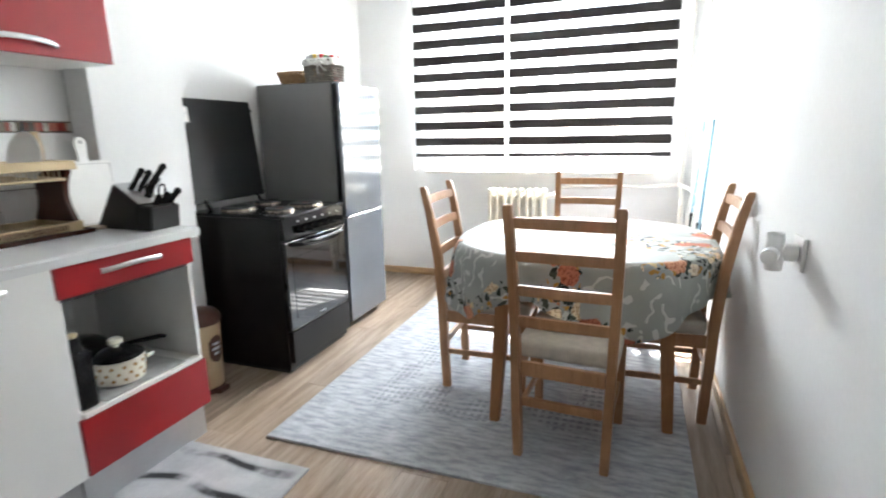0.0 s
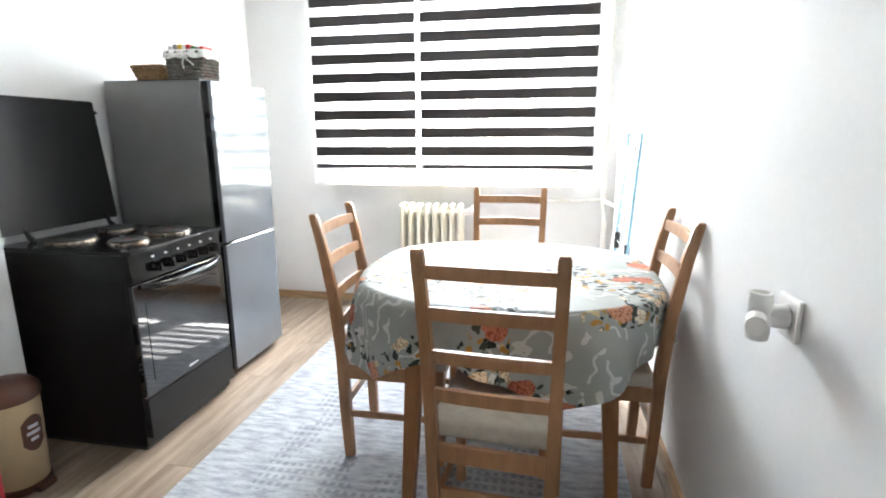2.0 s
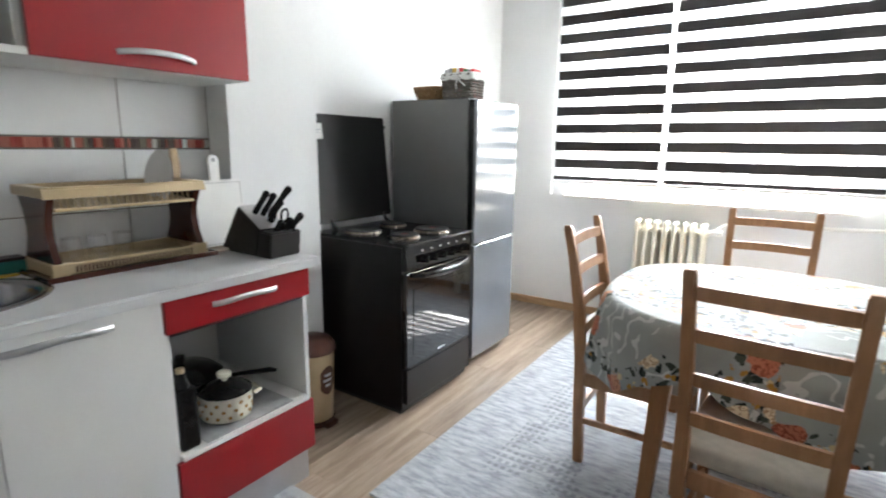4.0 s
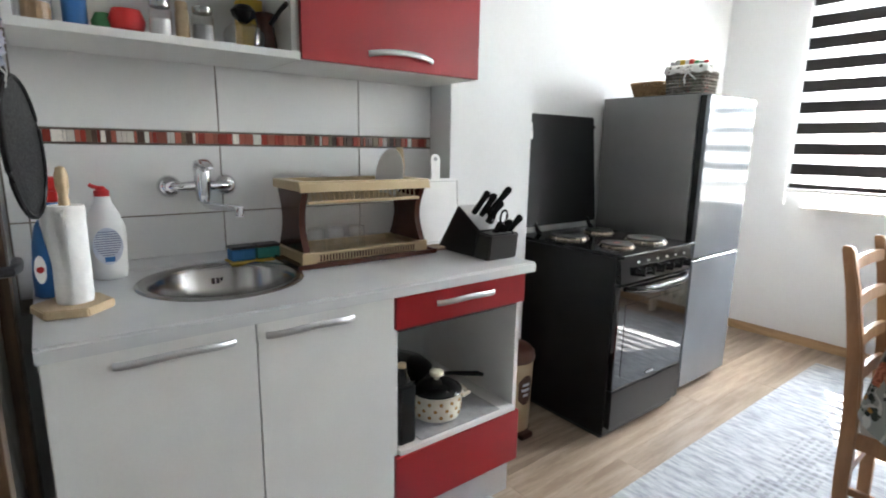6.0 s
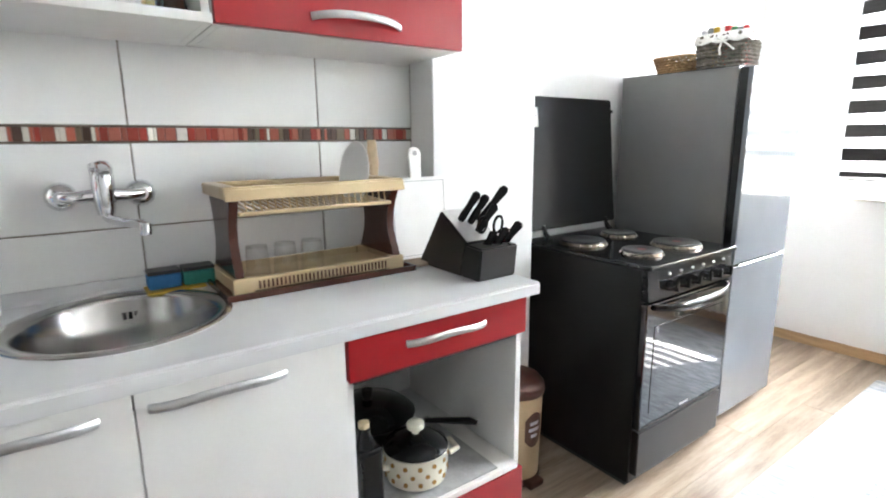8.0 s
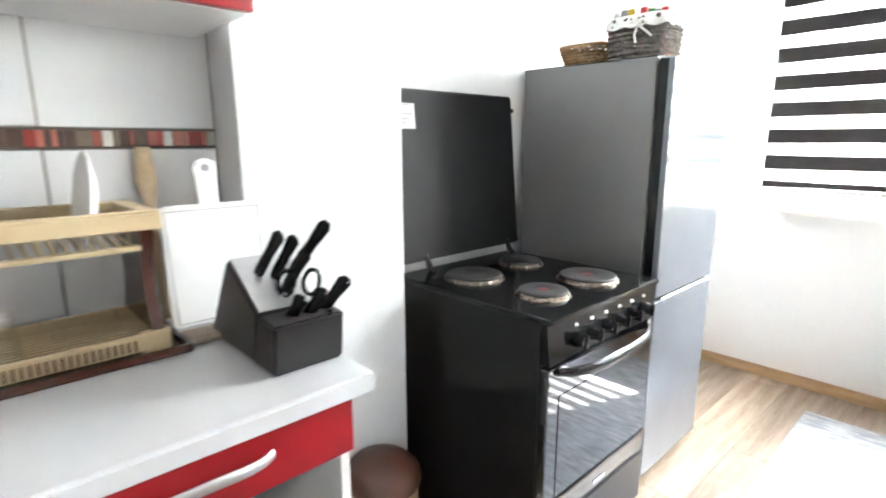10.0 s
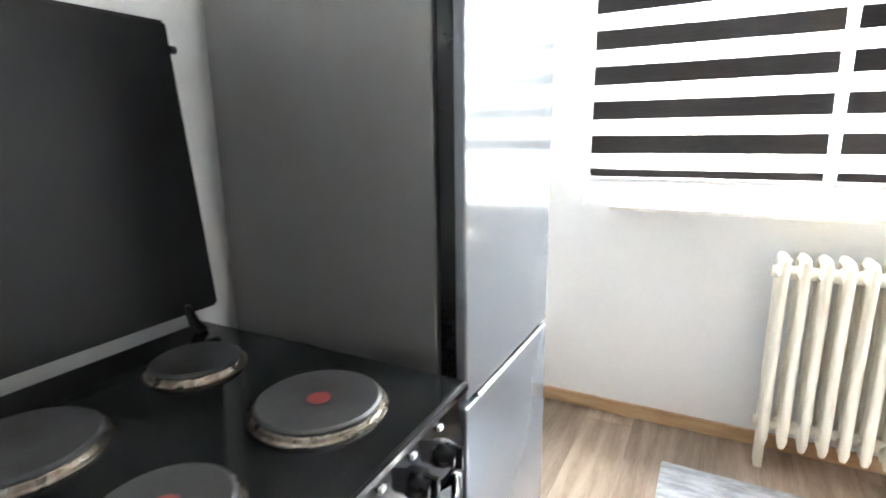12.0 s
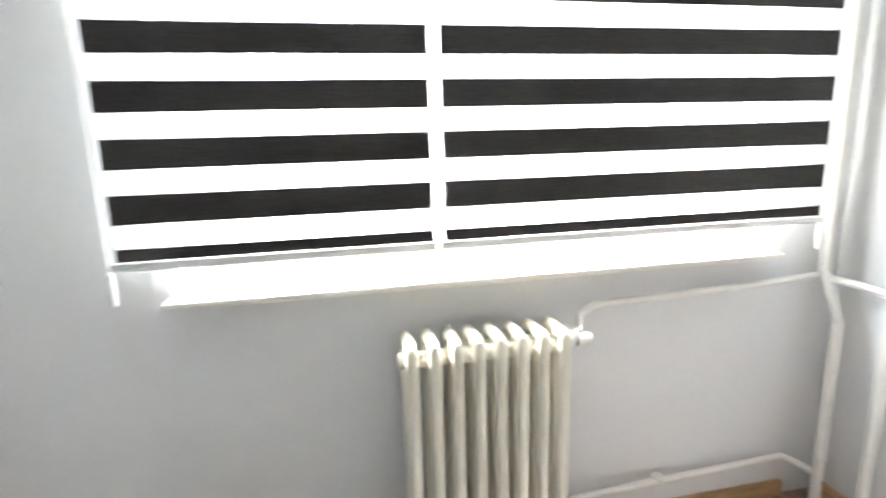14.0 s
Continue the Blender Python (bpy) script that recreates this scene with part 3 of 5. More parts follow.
tab = thing("dining_table", (TCX, TCY, 0), "brown wooden dining table with tapered square legs", "table")
part("tabletop", prism([(TCX + egg(k * math.tau / 64, 0.572, 0.545)[0], TCY + egg(k * math.tau / 64, 0.572, 0.545)[1]) for k in range(64)], "z", 0.722, 0.745), M_TWOOD, tab)
LEGS = [(-0.825, 3.55), (-0.125, 3.68), (-0.225, 4.58), (-0.885, 4.46)]
for i, (x, y) in enumerate(LEGS):
    leg = bmesh.new()
    cx, cy = TCX + (x - TCX) * 0.91, TCY + (y - TCY) * 0.91
    rows = []
    for px, py, z, h in ((x, y, 0.012, 0.021), (cx, cy, 0.60, 0.031), (cx, cy, 0.722, 0.032)):
        rows.append([leg.verts.new((px + a * h, py + c * h, z)) for a, c in ((-1, -1), (1, -1), (1, 1), (-1, 1))])
    for a, c in zip(rows, rows[1:]):
        for k in range(4):
            leg.faces.new((a[k], a[(k + 1) % 4], c[(k + 1) % 4], c[k]))
    leg.faces.new(rows[0][::-1]), leg.faces.new(rows[-1])
    bmesh.ops.bevel(leg, geom=leg.edges[:], offset=0.004, segments=2, affect="EDGES")
    part("leg", leg, M_TWOOD, tab)
    x2, y2 = LEGS[(i + 1) % 4]
    p, q = Vector((cx, cy, 0)), Vector((TCX + (x2 - TCX) * 0.91, TCY + (y2 - TCY) * 0.91, 0))
    d = (q - p).normalized()
    w = Vector((-d.y, d.x, 0)) * 0.011
    p, q = p + d * 0.034, q - d * 0.034
    part("apron", prism([(v.x, v.y) for v in (p - w, q - w, q + w, p + w)], "z", 0.63, 0.72), M_TWOOD, tab)

cl = bmesh.new()
NA = 192
rows = []
for f in (0.25, 0.5, 0.75, 0.93, 0.985):
    rows.append([(TCX + egg(k * math.tau / NA, 0.582 * f, 0.551 * f)[0], TCY + egg(k * math.tau / NA, 0.582 * f, 0.551 * f)[1], 0.7475 + 0.0012 * math.sin(k * 0.3 + f * 9)) for k in range(NA)])
for j in range(1, 13):
    g = j / 12
    ring = []
    for k in range(NA):
        a = k * math.tau / NA
        corner = max(math.exp(-((math.degrees(a) - c + 180) % 360 - 180) ** 2 / 260) for c in (40, 130, 221, 288))
        drop = 0.19 + 0.125 * corner + 0.012 * math.sin(5 * a + 1)
        fold = g * (0.030 * math.sin(11 * a + 0.9 * math.sin(3 * a)) + 0.016 * math.sin(19 * a + 1.7) + 0.008 * math.sin(7 * a))
        x, y = egg(a, 0.586 + 0.006 * min(1, 3 * g) + fold, 0.555 + 0.006 * min(1, 3 * g) + fold)
        zz = 0.742 - drop * g
        ring.append((min(TCX + x, XR - 0.03), TCY + y, zz))
    rows.append(ring)
vr = [[cl.verts.new(p) for p in r] for r in rows]
c0 = cl.verts.new((TCX, TCY, 0.748))
for k in range(NA):
    cl.faces.new((c0, vr[0][k], vr[0][(k + 1) % NA]))
for a, c in zip(vr, vr[1:]):
    for k in range(NA):
        cl.faces.new((a[k], c[k], c[(k + 1) % NA], a[(k + 1) % NA]))
cloth = smooth(part("tablecloth", cl, M_FLORAL), 180)
sol = cloth.modifiers.new("thick", "SOLIDIFY")
sol.thickness, sol.offset = 0.0015, 1
tagged(cloth, "grey floral tablecloth with roses draped over the table", "tablecloth")

# ---- chairs ----


def dining_chair():
    """Faces +y; origin on the floor under the seat's middle."""
    ch = thing("dining_chair", (0, 0, 0), "brown beech ladder-back dining chair with a pale padded seat", "chair", "chairs round the table")
    back = -0.205
    for s in (-1, 1):
        pts = [(s * 0.162, back + 0.012, 0.0), (s * 0.167, back + 0.004, 0.22), (s * 0.172, back, 0.44), (s * 0.177, back - 0.018, 0.66), (s * 0.182, back - 0.051, 0.86), (s * 0.184, back - 0.077, 0.976)]
        leg = bmesh.new()
        rws = []
        for i, (x, y, z) in enumerate(pts):
            hw, hd = 0.0165, (0.019, 0.02, 0.022, 0.021, 0.018, 0.016)[i]
            rws.append([leg.verts.new((x + a * hw, y + c * hd, z)) for a, c in ((-1, -1), (1, -1), (1, 1), (-1, 1))])
        x, y, z = pts[-1]
        rws.append([leg.verts.new((x + a * 0.012, y - 0.004 + c * 0.010, z + 0.012)) for a, c in ((-1, -1), (1, -1), (1, 1), (-1, 1))])
        for a, c in zip(rws, rws[1:]):
            for k in range(4):
                leg.faces.new((a[k], a[(k + 1) % 4], c[(k + 1) % 4], c[k]))
        leg.faces.new(rws[0][::-1]), leg.faces.new(rws[-1])
        bmesh.ops.bevel(leg, geom=[e for e in leg.edges if abs(e.verts[0].co.z - e.verts[1].co.z) > 0.02], offset=0.005, segments=2, affect="EDGES")
        smooth(part("back_leg", leg, M_BEECH, ch), 35)
        part("front_leg", box(s * 0.172 - 0.017, s * 0.172 + 0.017, 0.165, 0.199, 0.0, 0.40, 0.005), M_BEECH, ch)
        part("side_rail", box(s * 0.169 - 0.009, s * 0.169 + 0.009, back + 0.022, 0.165, 0.340, 0.396, 0.003), M_BEECH, ch)
        part("side_stretcher", prism([(back + 0.02, 0.175), (0.166, 0.175), (0.166, 0.2), (back + 0.02, 0.2)], "x", s * 0.167 - 0.008, s * 0.167 + 0.008, 0.003), M_BEECH, ch)
    part("front_rail", box(-0.155, 0.155, 0.174, 0.192, 0.340, 0.396, 0.003), M_BEECH, ch)
    part("back_rail", box(-0.152, 0.152, back - 0.008, back + 0.010, 0.340, 0.396, 0.003), M_BEECH, ch)
    part("back_stretcher", box(-0.147, 0.147, back - 0.004, back + 0.012, 0.215, 0.25, 0.003), M_BEECH, ch)
    for z, y, h in ((0.535, back - 0.007, 0.040), (0.655, back - 0.018, 0.038), (0.785, back - 0.038, 0.038), (0.905, back - 0.061, 0.038)):
        sl = bmesh.new()
        lo, hi = [], []
        for i in range(13):
            u = -1 + i / 6
            bow = -0.010 * (1 - u * u)
            arch = 0.003 * (1 - u * u)
            lo.append([(u * 0.169, y + bow - 0.008, z + arch * 0.6), (u * 0.169, y + bow + 0.008, z + arch * 0.6)])
            hi.append([(u * 0.169, y + bow - 0.012, z + h + arch), (u * 0.169, y + bow + 0.004, z + h + arch)])
        vs = [[sl.verts.new(p) for p in (a[0], a[1], b[1], b[0])] for a, b in zip(lo, hi)]
        for a, c in zip(vs, vs[1:]):
            for k in range(4):
                sl.faces.new((a[k], a[(k + 1) % 4], c[(k + 1) % 4], c[k]))
        sl.faces.new(vs[0][::-1]), sl.faces.new(vs[-1])
        bmesh.ops.bevel(sl, geom=[e for e in sl.edges if abs(e.verts[0].co.x - e.verts[1].co.x) > 0.01], offset=0.003, segments=2, affect="EDGES")
        smooth(part("slat", sl, M_BEECH, ch), 35)
    seat = box(-0.188, 0.188, -0.18, 0.215, 0.397, 0.458, 0.022, seg=4)
    smooth(part("seat", seat, M_SEAT, ch, "pale beige cloth seat pad"), 60)
    return ch


near_chair = dining_chair()
spots = [(-0.503, 3.520, -4.0), (-0.94, 3.952, -89.0), (-0.182, 3.958, 91.0), (-0.575, 4.60, 180.0)]
for x, y, rz in spots[1:]:
    copy_thing(near_chair, pose(x, y, 0.012, 0, 0, rz))
near_chair.matrix_basis = pose(spots[0][0], spots[0][1], 0.012, 0, 0, spots[0][2])

# ---- kitchen units ----
FX = -1.934


def arch_handle(parent, x, y0, y1, z, lab="satin aluminium bow handle"):
    pts, rr = [], []
    for i in range(17):
        u = -1 + i / 8
        pts.append((x + 0.004 + 0.026 * (1 - u ** 4) , (y0 + y1) / 2 + u * (y1 - y0) / 2, z + 0.010 * (1 - u * u) - 0.005))
        rr.append(0.009)
    smooth(part("handle", sweep(pts, rr, 10, squash=(0.6, 1.0)), M_HANDLE, parent, lab))


def carcase(parent, x0, x1, y0, y1, z0, z1, t=0.018):
    part("side_panel", box(x0, x1, y0, y0 + t, z0, z1, 0.001), M_WHITE, parent)
    part("side_panel", box(x0, x1, y1 - t, y1, z0, z1, 0.001), M_WHITE, parent)
    part("bottom_panel", box(x0, x1, y0 + t, y1 - t, z0, z0 + t, 0.001), M_WHITE, parent)
    part("back_panel", box(x0, x0 + 0.006, y0 + t, y1 - t, z0 + t, z1), M_WHITE, parent)


u1 = thing("sink_cabinet", (-2.2, 2.16, 0), "white laminate sink base cabinet with two doors", "cabinet", "kitchen units")
carcase(u1, -2.52, FX - 0.02, 1.752, 2.552, 0.15, 0.86)
for a, c in ((1.754, 2.1625), (2.1655, 2.550)):
    d = part("door", box(FX - 0.019, FX, a, c, 0.155, 0.860, 0.0015), M_WHITE, u1, "white laminate door")
    arch_handle(d, FX, *((1.873, 2.112) if a < 2 else (2.186, 2.420)), 0.832)
part("plinth", box(-1.998, -1.982, 1.752, 2.552, 0, 0.15), M_PLINTH, u1, "grey metallic plinth")

u2 = thing("drawer_cabinet", (-2.2, 2.82, 0), "red and white cabinet with a drawer and an open shelf", "cabinet", "kitchen units")
carcase(u2, -2.52, FX - 0.02, 2.556, 3.083, 0.15, 0.86)
part("shelf", box(-2.513, FX - 0.003, 2.575, 3.064, 0.352, 0.368, 0.001), M_WHITE, u2)
d = part("drawer", box(FX - 0.019, FX, 2.558, 3.081, 0.760, 0.860, 0.0015), M_RED, u2, "red drawer front")
arch_handle(d, FX, 2.700, 2.932, 0.823)
part("rail", box(FX - 0.05, FX - 0.02, 2.575, 3.064, 0.745, 0.765), M_DARK, u2)
part("drawer", box(FX - 0.019, FX, 2.558, 3.081, 0.155, 0.350, 0.0015), M_RED, u2, "red lower drawer front")
part("plinth", box(-1.998, -1.982, 2.556, 3.083, 0, 0.15), M_PLINTH, u2, "grey metallic plinth")
part("outlet", box(-2.512, -2.500, 2.62, 2.70, 0.60, 0.68, 0.004), M_DARK, u2, "dark wall socket")

# worktop with a round cut for the sink
SX, SY, SR = -2.27, 2.182, 0.222
wt = bmesh.new()
outer = [(-2.533, 1.748), (-1.924, 1.748), (-1.924, 3.121), (-2.406, 3.121), (-2.406, 3.110), (-2.533, 3.110)]
loops = [outer, [(SX + (SR - 0.015) * math.cos(k * math.tau / 48), SY + (SR - 0.015) * math.sin(k * math.tau / 48)) for k in range(48)]]
edges = []
for lp in loops:
    vs = [wt.verts.new((x, y, 0.895)) for x, y in lp]
    edges += [wt.edges.new((vs[i], vs[(i + 1) % len(vs)])) for i in range(len(vs))]
bmesh.ops.triangle_fill(wt, use_beauty=True, use_dissolve=False, edges=edges)
ex = bmesh.ops.extrude_face_region(wt, geom=wt.faces[:])
bmesh.ops.translate(wt, verts=[v for v in ex["geom"] if isinstance(v, bmesh.types.BMVert)], vec=(0, 0, -0.033))
bmesh.ops.bevel(wt, geom=[e for e in wt.edges if all(abs(v.co.x + 1.924) < 1e-4 and v.co.z > 0.89 for v in e.verts)], offset=0.006, segments=3, affect="EDGES")
top = part("worktop", wt, M_TOP)
tagged(top, "light grey laminate kitchen worktop with a rounded edge", "worktop")
tagged(part("worktop_trim", prism([(-2.533, 0.8955), (-2.512, 0.8955), (-2.514, 0.905), (-2.528, 0.925), (-2.533, 0.927)], "y", 1.75, 3.108), M_TOP), "pale grey upstand strip behind the worktop", "trim", kind="structure")

snk = thing("sink", (SX, SY, 0.8), "round stainless steel kitchen sink set in the worktop", "sink")
smooth(part("bowl", lathe(SX, SY, [(SR + 0.003, 0.8952), (SR, 0.8985), (SR - 0.012, 0.900), (SR - 0.025, 0.897), (SR - 0.034, 0.885), (SR - 0.042, 0.80), (SR - 0.06, 0.752), (SR - 0.10, 0.742), (0.04, 0.738), (0.035, 0.732), (0.001, 0.731)], 56, shell=True), M_STEEL, snk), 50)
for k in range(4):
    part("overflow_slot", box(SX - 0.186, SX - 0.180, SY + 0.010 + k * 0.013, SY + 0.018 + k * 0.013, 0.838, 0.856), M_DARK, snk, "dark overflow slot")
part("drain", lathe(SX, SY, [(0.001, 0.740), (0.033, 0.740), (0.036, 0.737), (0.036, 0.735)], 20), M_CHROME, snk)

tap = thing("wall_tap", (-2.535, 2.19, 1.14), "chrome wall-mounted kitchen mixer tap", "tap")
for y in (2.105, 2.272):
    smooth(part("rosette", lathe(y, 1.146, [(0.034, -2.534), (0.034, -2.527), (0.026, -2.513), (0.016, -2.509), (0.015, -2.49), (0.001, -2.489)], 24, axis="x"), M_CHROME, tap))
bd = sweep([(-2.498, 2.105, 1.146), (-2.480, 2.13, 1.146), (-2.478, 2.19, 1.15), (-2.480, 2.25, 1.146), (-2.498, 2.272, 1.146)], [0.013, 0.014, 0.018, 0.014, 0.013], 14)
lathe(-2.47, 2.19, [(0.001, 1.10), (0.018, 1.102), (0.022, 1.12), (0.0245, 1.16), (0.025, 1.19), (0.022, 1.205), (0.012, 1.212), (0.001, 1.213)], 18, bd)
smooth(part("tap_body", bd, M_CHROME, tap), 50)
smooth(part("lever", sweep([(-2.48, 2.19, 1.196), (-2.468, 2.19, 1.218), (-2.44, 2.192, 1.222), (-2.40, 2.194, 1.212), (-2.385, 2.195, 1.206)], [0.020, 0.021, 0.015, 0.011, 0.007], 12, squash=(1.2, 0.7)), M_CHROME, tap))
smooth(part("spout", sweep([(-2.47, 2.19, 1.115), (-2.466, 2.19, 1.098), (-2.45, 2.197, 1.09), (-2.38, 2.228, 1.088), (-2.335, 2.248, 1.09), (-2.325, 2.253, 1.088), (-2.325, 2.253, 1.066)], [0.012, 0.012, 0.011, 0.010, 0.011, 0.013, 0.013], 12), M_CHROME, tap))

# wall cabinet
UF, UZ0, UZ1 = -2.211, 1.517, 2.12
wc = thing("wall_cabinet", (-2.37, 2.42, UZ0), "white wall cabinet with an open shelf and a red door", "cabinet", "kitchen units")
carcase(wc, -2.533, UF - 0.02, 1.765, 2.414, UZ0, UZ1)
carcase(wc, -2.533, UF - 0.02, 2.416, 3.081, UZ0, UZ1)
part("top_panel", box(-2.533, UF - 0.02, 1.765, 3.081, UZ1, UZ1 + 0.018), M_WHITE, wc)
part("shelf_edge", box(UF - 0.02, UF - 0.001, 1.765, 2.414, UZ0, UZ0 + 0.02, 0.001), M_WHITE, wc)
part("shelf", box(-2.525, UF - 0.03, 1.784, 2.395, 1.82, 1.836), M_WHITE, wc)
d = part("door", box(UF - 0.019, UF, 2.418, 3.081, UZ0 + 0.002, UZ1, 0.0015), M_RED, wc, "red laminate cabinet door")
arch_handle(d, UF, 2.632, 2.873, 1.562)

# ---- stove ----
SY0, SY1, SF = 3.66, 4.24, -1.937
st = thing("stove", (-2.24, 3.95, 0), "black free-standing electric cooker with a raised lid", "stove")
part("body", box(-2.55, SF - 0.03, SY0, SY1, 0.02, 0.835, 0.004), M_BLACK, st)
part("plinth", box(-2.50, -1.985, SY0 + 0.012, SY1 - 0.012, 0.0, 0.06), M_DARK, st)
part("drawer", box(SF - 0.03, SF, SY0 + 0.003, SY1 - 0.003, 0.065, 0.238, 0.004), M_BLACK, st, "black lower drawer front")
od = part("oven_door", box(SF - 0.03, SF - 0.002, SY0 + 0.003, SY1 - 0.003, 0.246, 0.715, 0.005), M_OVEN, st, "black glass oven door")
part("door_window", box(SF - 0.002, SF, SY0 + 0.055, SY1 - 0.055, 0.30, 0.63, 0.001), M_OVEN, od)
hp, hr = [], []
for i in range(17):
    u = -1 + i / 8
    hp.append((SF + 0.002 + 0.042 * (1 - u ** 4), 3.95 + u * 0.25, 0.693 - 0.012 * (1 - u * u) + 0.01))
    hr.append(0.011 + 0.006 * (1 - u * u))
smooth(part("oven_handle", sweep(hp, hr, 12, squash=(0.7, 1.1)), M_BLACKG, od, "black bowed oven handle"))
part("badge", box(SF, SF + 0.0012, 3.92, 3.98, 0.268, 0.276), M_HANDLE, od, "small silver badge")
cp = part("control_panel", prism([(SF - 0.03, 0.725), (SF, 0.725), (SF - 0.012, 0.835), (SF - 0.03, 0.835)], "y", SY0 + 0.002, SY1 - 0.002, 0.002), M_BLACKG, st, "black control panel")
for k in range(6):
    y = 3.79 + k * 0.0755
    kn = lathe(y, 0.768, [(0.021, SF - 0.006), (0.021, SF + 0.004), (0.017, SF + 0.010), (0.016, SF + 0.024), (0.001, SF + 0.026)], 20, axis="x")
    box(SF + 0.010, SF + 0.032, y - 0.004, y + 0.004, 0.750, 0.786, 0.002, kn)
    smooth(part("knob", kn, M_BLACKG, cp, "black control knob"))
    part("mark", box(SF - 0.009, SF - 0.0035, y - 0.005, y + 0.005, 0.805, 0.812), M_PLAST, cp, "white printed mark")
hob = part("hob", box(-2.555, SF + 0.004, SY0 - 0.004, SY1 + 0.004, 0.836, 0.852, 0.005), M_BLACKG, st, "black enamel hob")
part("trim", box(SF + 0.004, SF + 0.0065, SY0, SY1, 0.838, 0.849, 0.001), M_BLACKG, hob)
for x, y, r in ((-2.35, 3.822, 0.092), (-2.37, 4.088, 0.074), (-2.085, 3.832, 0.074), (-2.09, 4.075, 0.092)):
    rim = part("hotplate_rim", lathe(x, y, [(r + 0.007, 0.852), (r + 0.007, 0.8535), (r + 0.002, 0.855), (r + 0.0005, 0.861), (r - 0.002, 0.862), (r - 0.003, 0.852)], 40, shell=True), M_PLRIM, hob, "steel hotplate rim")
    smooth(rim)
    smooth(part("hotplate", lathe(x, y, [(r - 0.002, 0.853), (r - 0.002, 0.866), (r - 0.006, 0.869), (r * 0.35, 0.8685), (r * 0.3, 0.867), (0.001, 0.867)], 40), M_PLATE, hob, "cast-iron hotplate"), 30)
    if x > -2.2:
        part("dot", lathe(x, y, [(0.001, 0.8676), (0.017, 0.8676), (0.017, 0.8672)], 16), M_DOT, hob, "red centre dot")
lid = bmesh.new()
LZ0, LZ1, LX0, LX1 = 0.888, 1.452, -2.535, -2.592
vs = []
for dx in (0, 0.016):
    vs.append([lid.verts.new(p) for p in ((LX0 + dx, SY0, LZ0), (LX0 + dx, SY1 + 0.02, LZ0), (LX1 + dx, SY1 + 0.02, LZ1), (LX1 + dx, SY0, LZ1))])
for k in range(4):
    lid.faces.new((vs[0][k], vs[0][(k + 1) % 4], vs[1][(k + 1) % 4], vs[1][k]))
lid.faces.new(vs[0][::-1]), lid.faces.new(vs[1])
bmesh.ops.bevel(lid, geom=lid.edges[:], offset=0.006, segments=3, affect="EDGES")
lo = part("lid", lid, M_LID, st, "raised black enamel cooker lid")
for y in (SY0 + 0.10, SY1 - 0.06):
    smooth(part("hinge", sweep([(-2.50, y + 0.02, 0.852), (-2.512, y + 0.012, 0.872), (-2.522, y + 0.006, 0.908)], [0.013, 0.011, 0.008], 8), M_BLACK, lo))
part("stop", sweep([(-2.58, SY1 + 0.02, 1.40), (-2.58, SY1 + 0.032, 1.40)], 0.008, 8), M_DARK, lo)


def on_lid(y, z, off):
    return (LX0 + (LX1 - LX0) * (z - LZ0) / (LZ1 - LZ0) + 0.016 + off, y, z)


sticker = part("sticker", prism([(SY0 + 0.004, 1.325), (SY0 + 0.10, 1.325), (SY0 + 0.10, 1.405), (SY0 + 0.004, 1.405)], "x", 0, 0.001), M_PAPER, lo, "white printed sticker")
for v in sticker.data.vertices:
    v.co.x = on_lid(0, v.co.z, v.co.x - 2.24 + 0.001)[0] + 2.24
for k in range(5):
    z = 1.342 + k * 0.014
    ln = part("print_line", box(-2.6, -2.5995, SY0 + 0.022, SY0 + 0.06 + 0.03 * ((k * 7) % 3) / 2, z, z + 0.003), M_INK, sticker)
    for v in ln.data.vertices:
        v.co.x = on_lid(0, v.co.z, v.co.x + 0.36 + 0.0026)[0] + 2.24

# ---- fridge ----
FY0, FY1, FD = 4.345, 4.842, -2.042
fr = thing("fridge", (-2.3, 4.6, 0), "silver-grey fridge-freezer with two doors", "fridge")
part("body", box(-2.58, FD, FY0, FY1, 0.03, 1.552, 0.005), M_FRSIDE, fr, "dark grey metal side")
for z0, z1, lab in ((0.05, 0.735, "silver lower door"), (0.748, 1.548, "silver upper door")):
    dr = part("door", box(FD + 0.006, -1.984, FY0 + 0.001, FY1 - 0.001, z0, z1, 0.007, seg=3), M_FRDOOR, fr, lab)
    part("gasket", box(FD + 0.0005, FD + 0.006, FY0 + 0.012, FY1 - 0.012, z0 + 0.01, z1 - 0.01), M_DARK, dr)
    part("side_skin", box(FD + 0.008, -2.004, FY0 - 0.0015, FY0 + 0.004, z0 + 0.004, z1 - 0.004, 0.001), M_BLACKG, dr, "black glossy door side")
    if z0 < 0.5:
        part("grip", prism([(-2.0, 0.7355), (-1.986, 0.734), (-1.978, 0.739), (-1.982, 0.7445), (-2.0, 0.7455)], "y", FY0 + 0.05, FY1 - 0.05, 0.001), M_STEEL, dr, "bright door grip")
part("top_cap", box(-2.58, FD, FY0, FY1, 1.552, 1.556), M_DARK, fr)
for x in (-2.54, -2.07):
    for y in (FY0 + 0.04, FY1 - 0.04):
        part("foot", lathe(x, y, [(0.02, 0), (0.02, 0.012), (0.012, 0.03)], 12), M_DARK, fr)


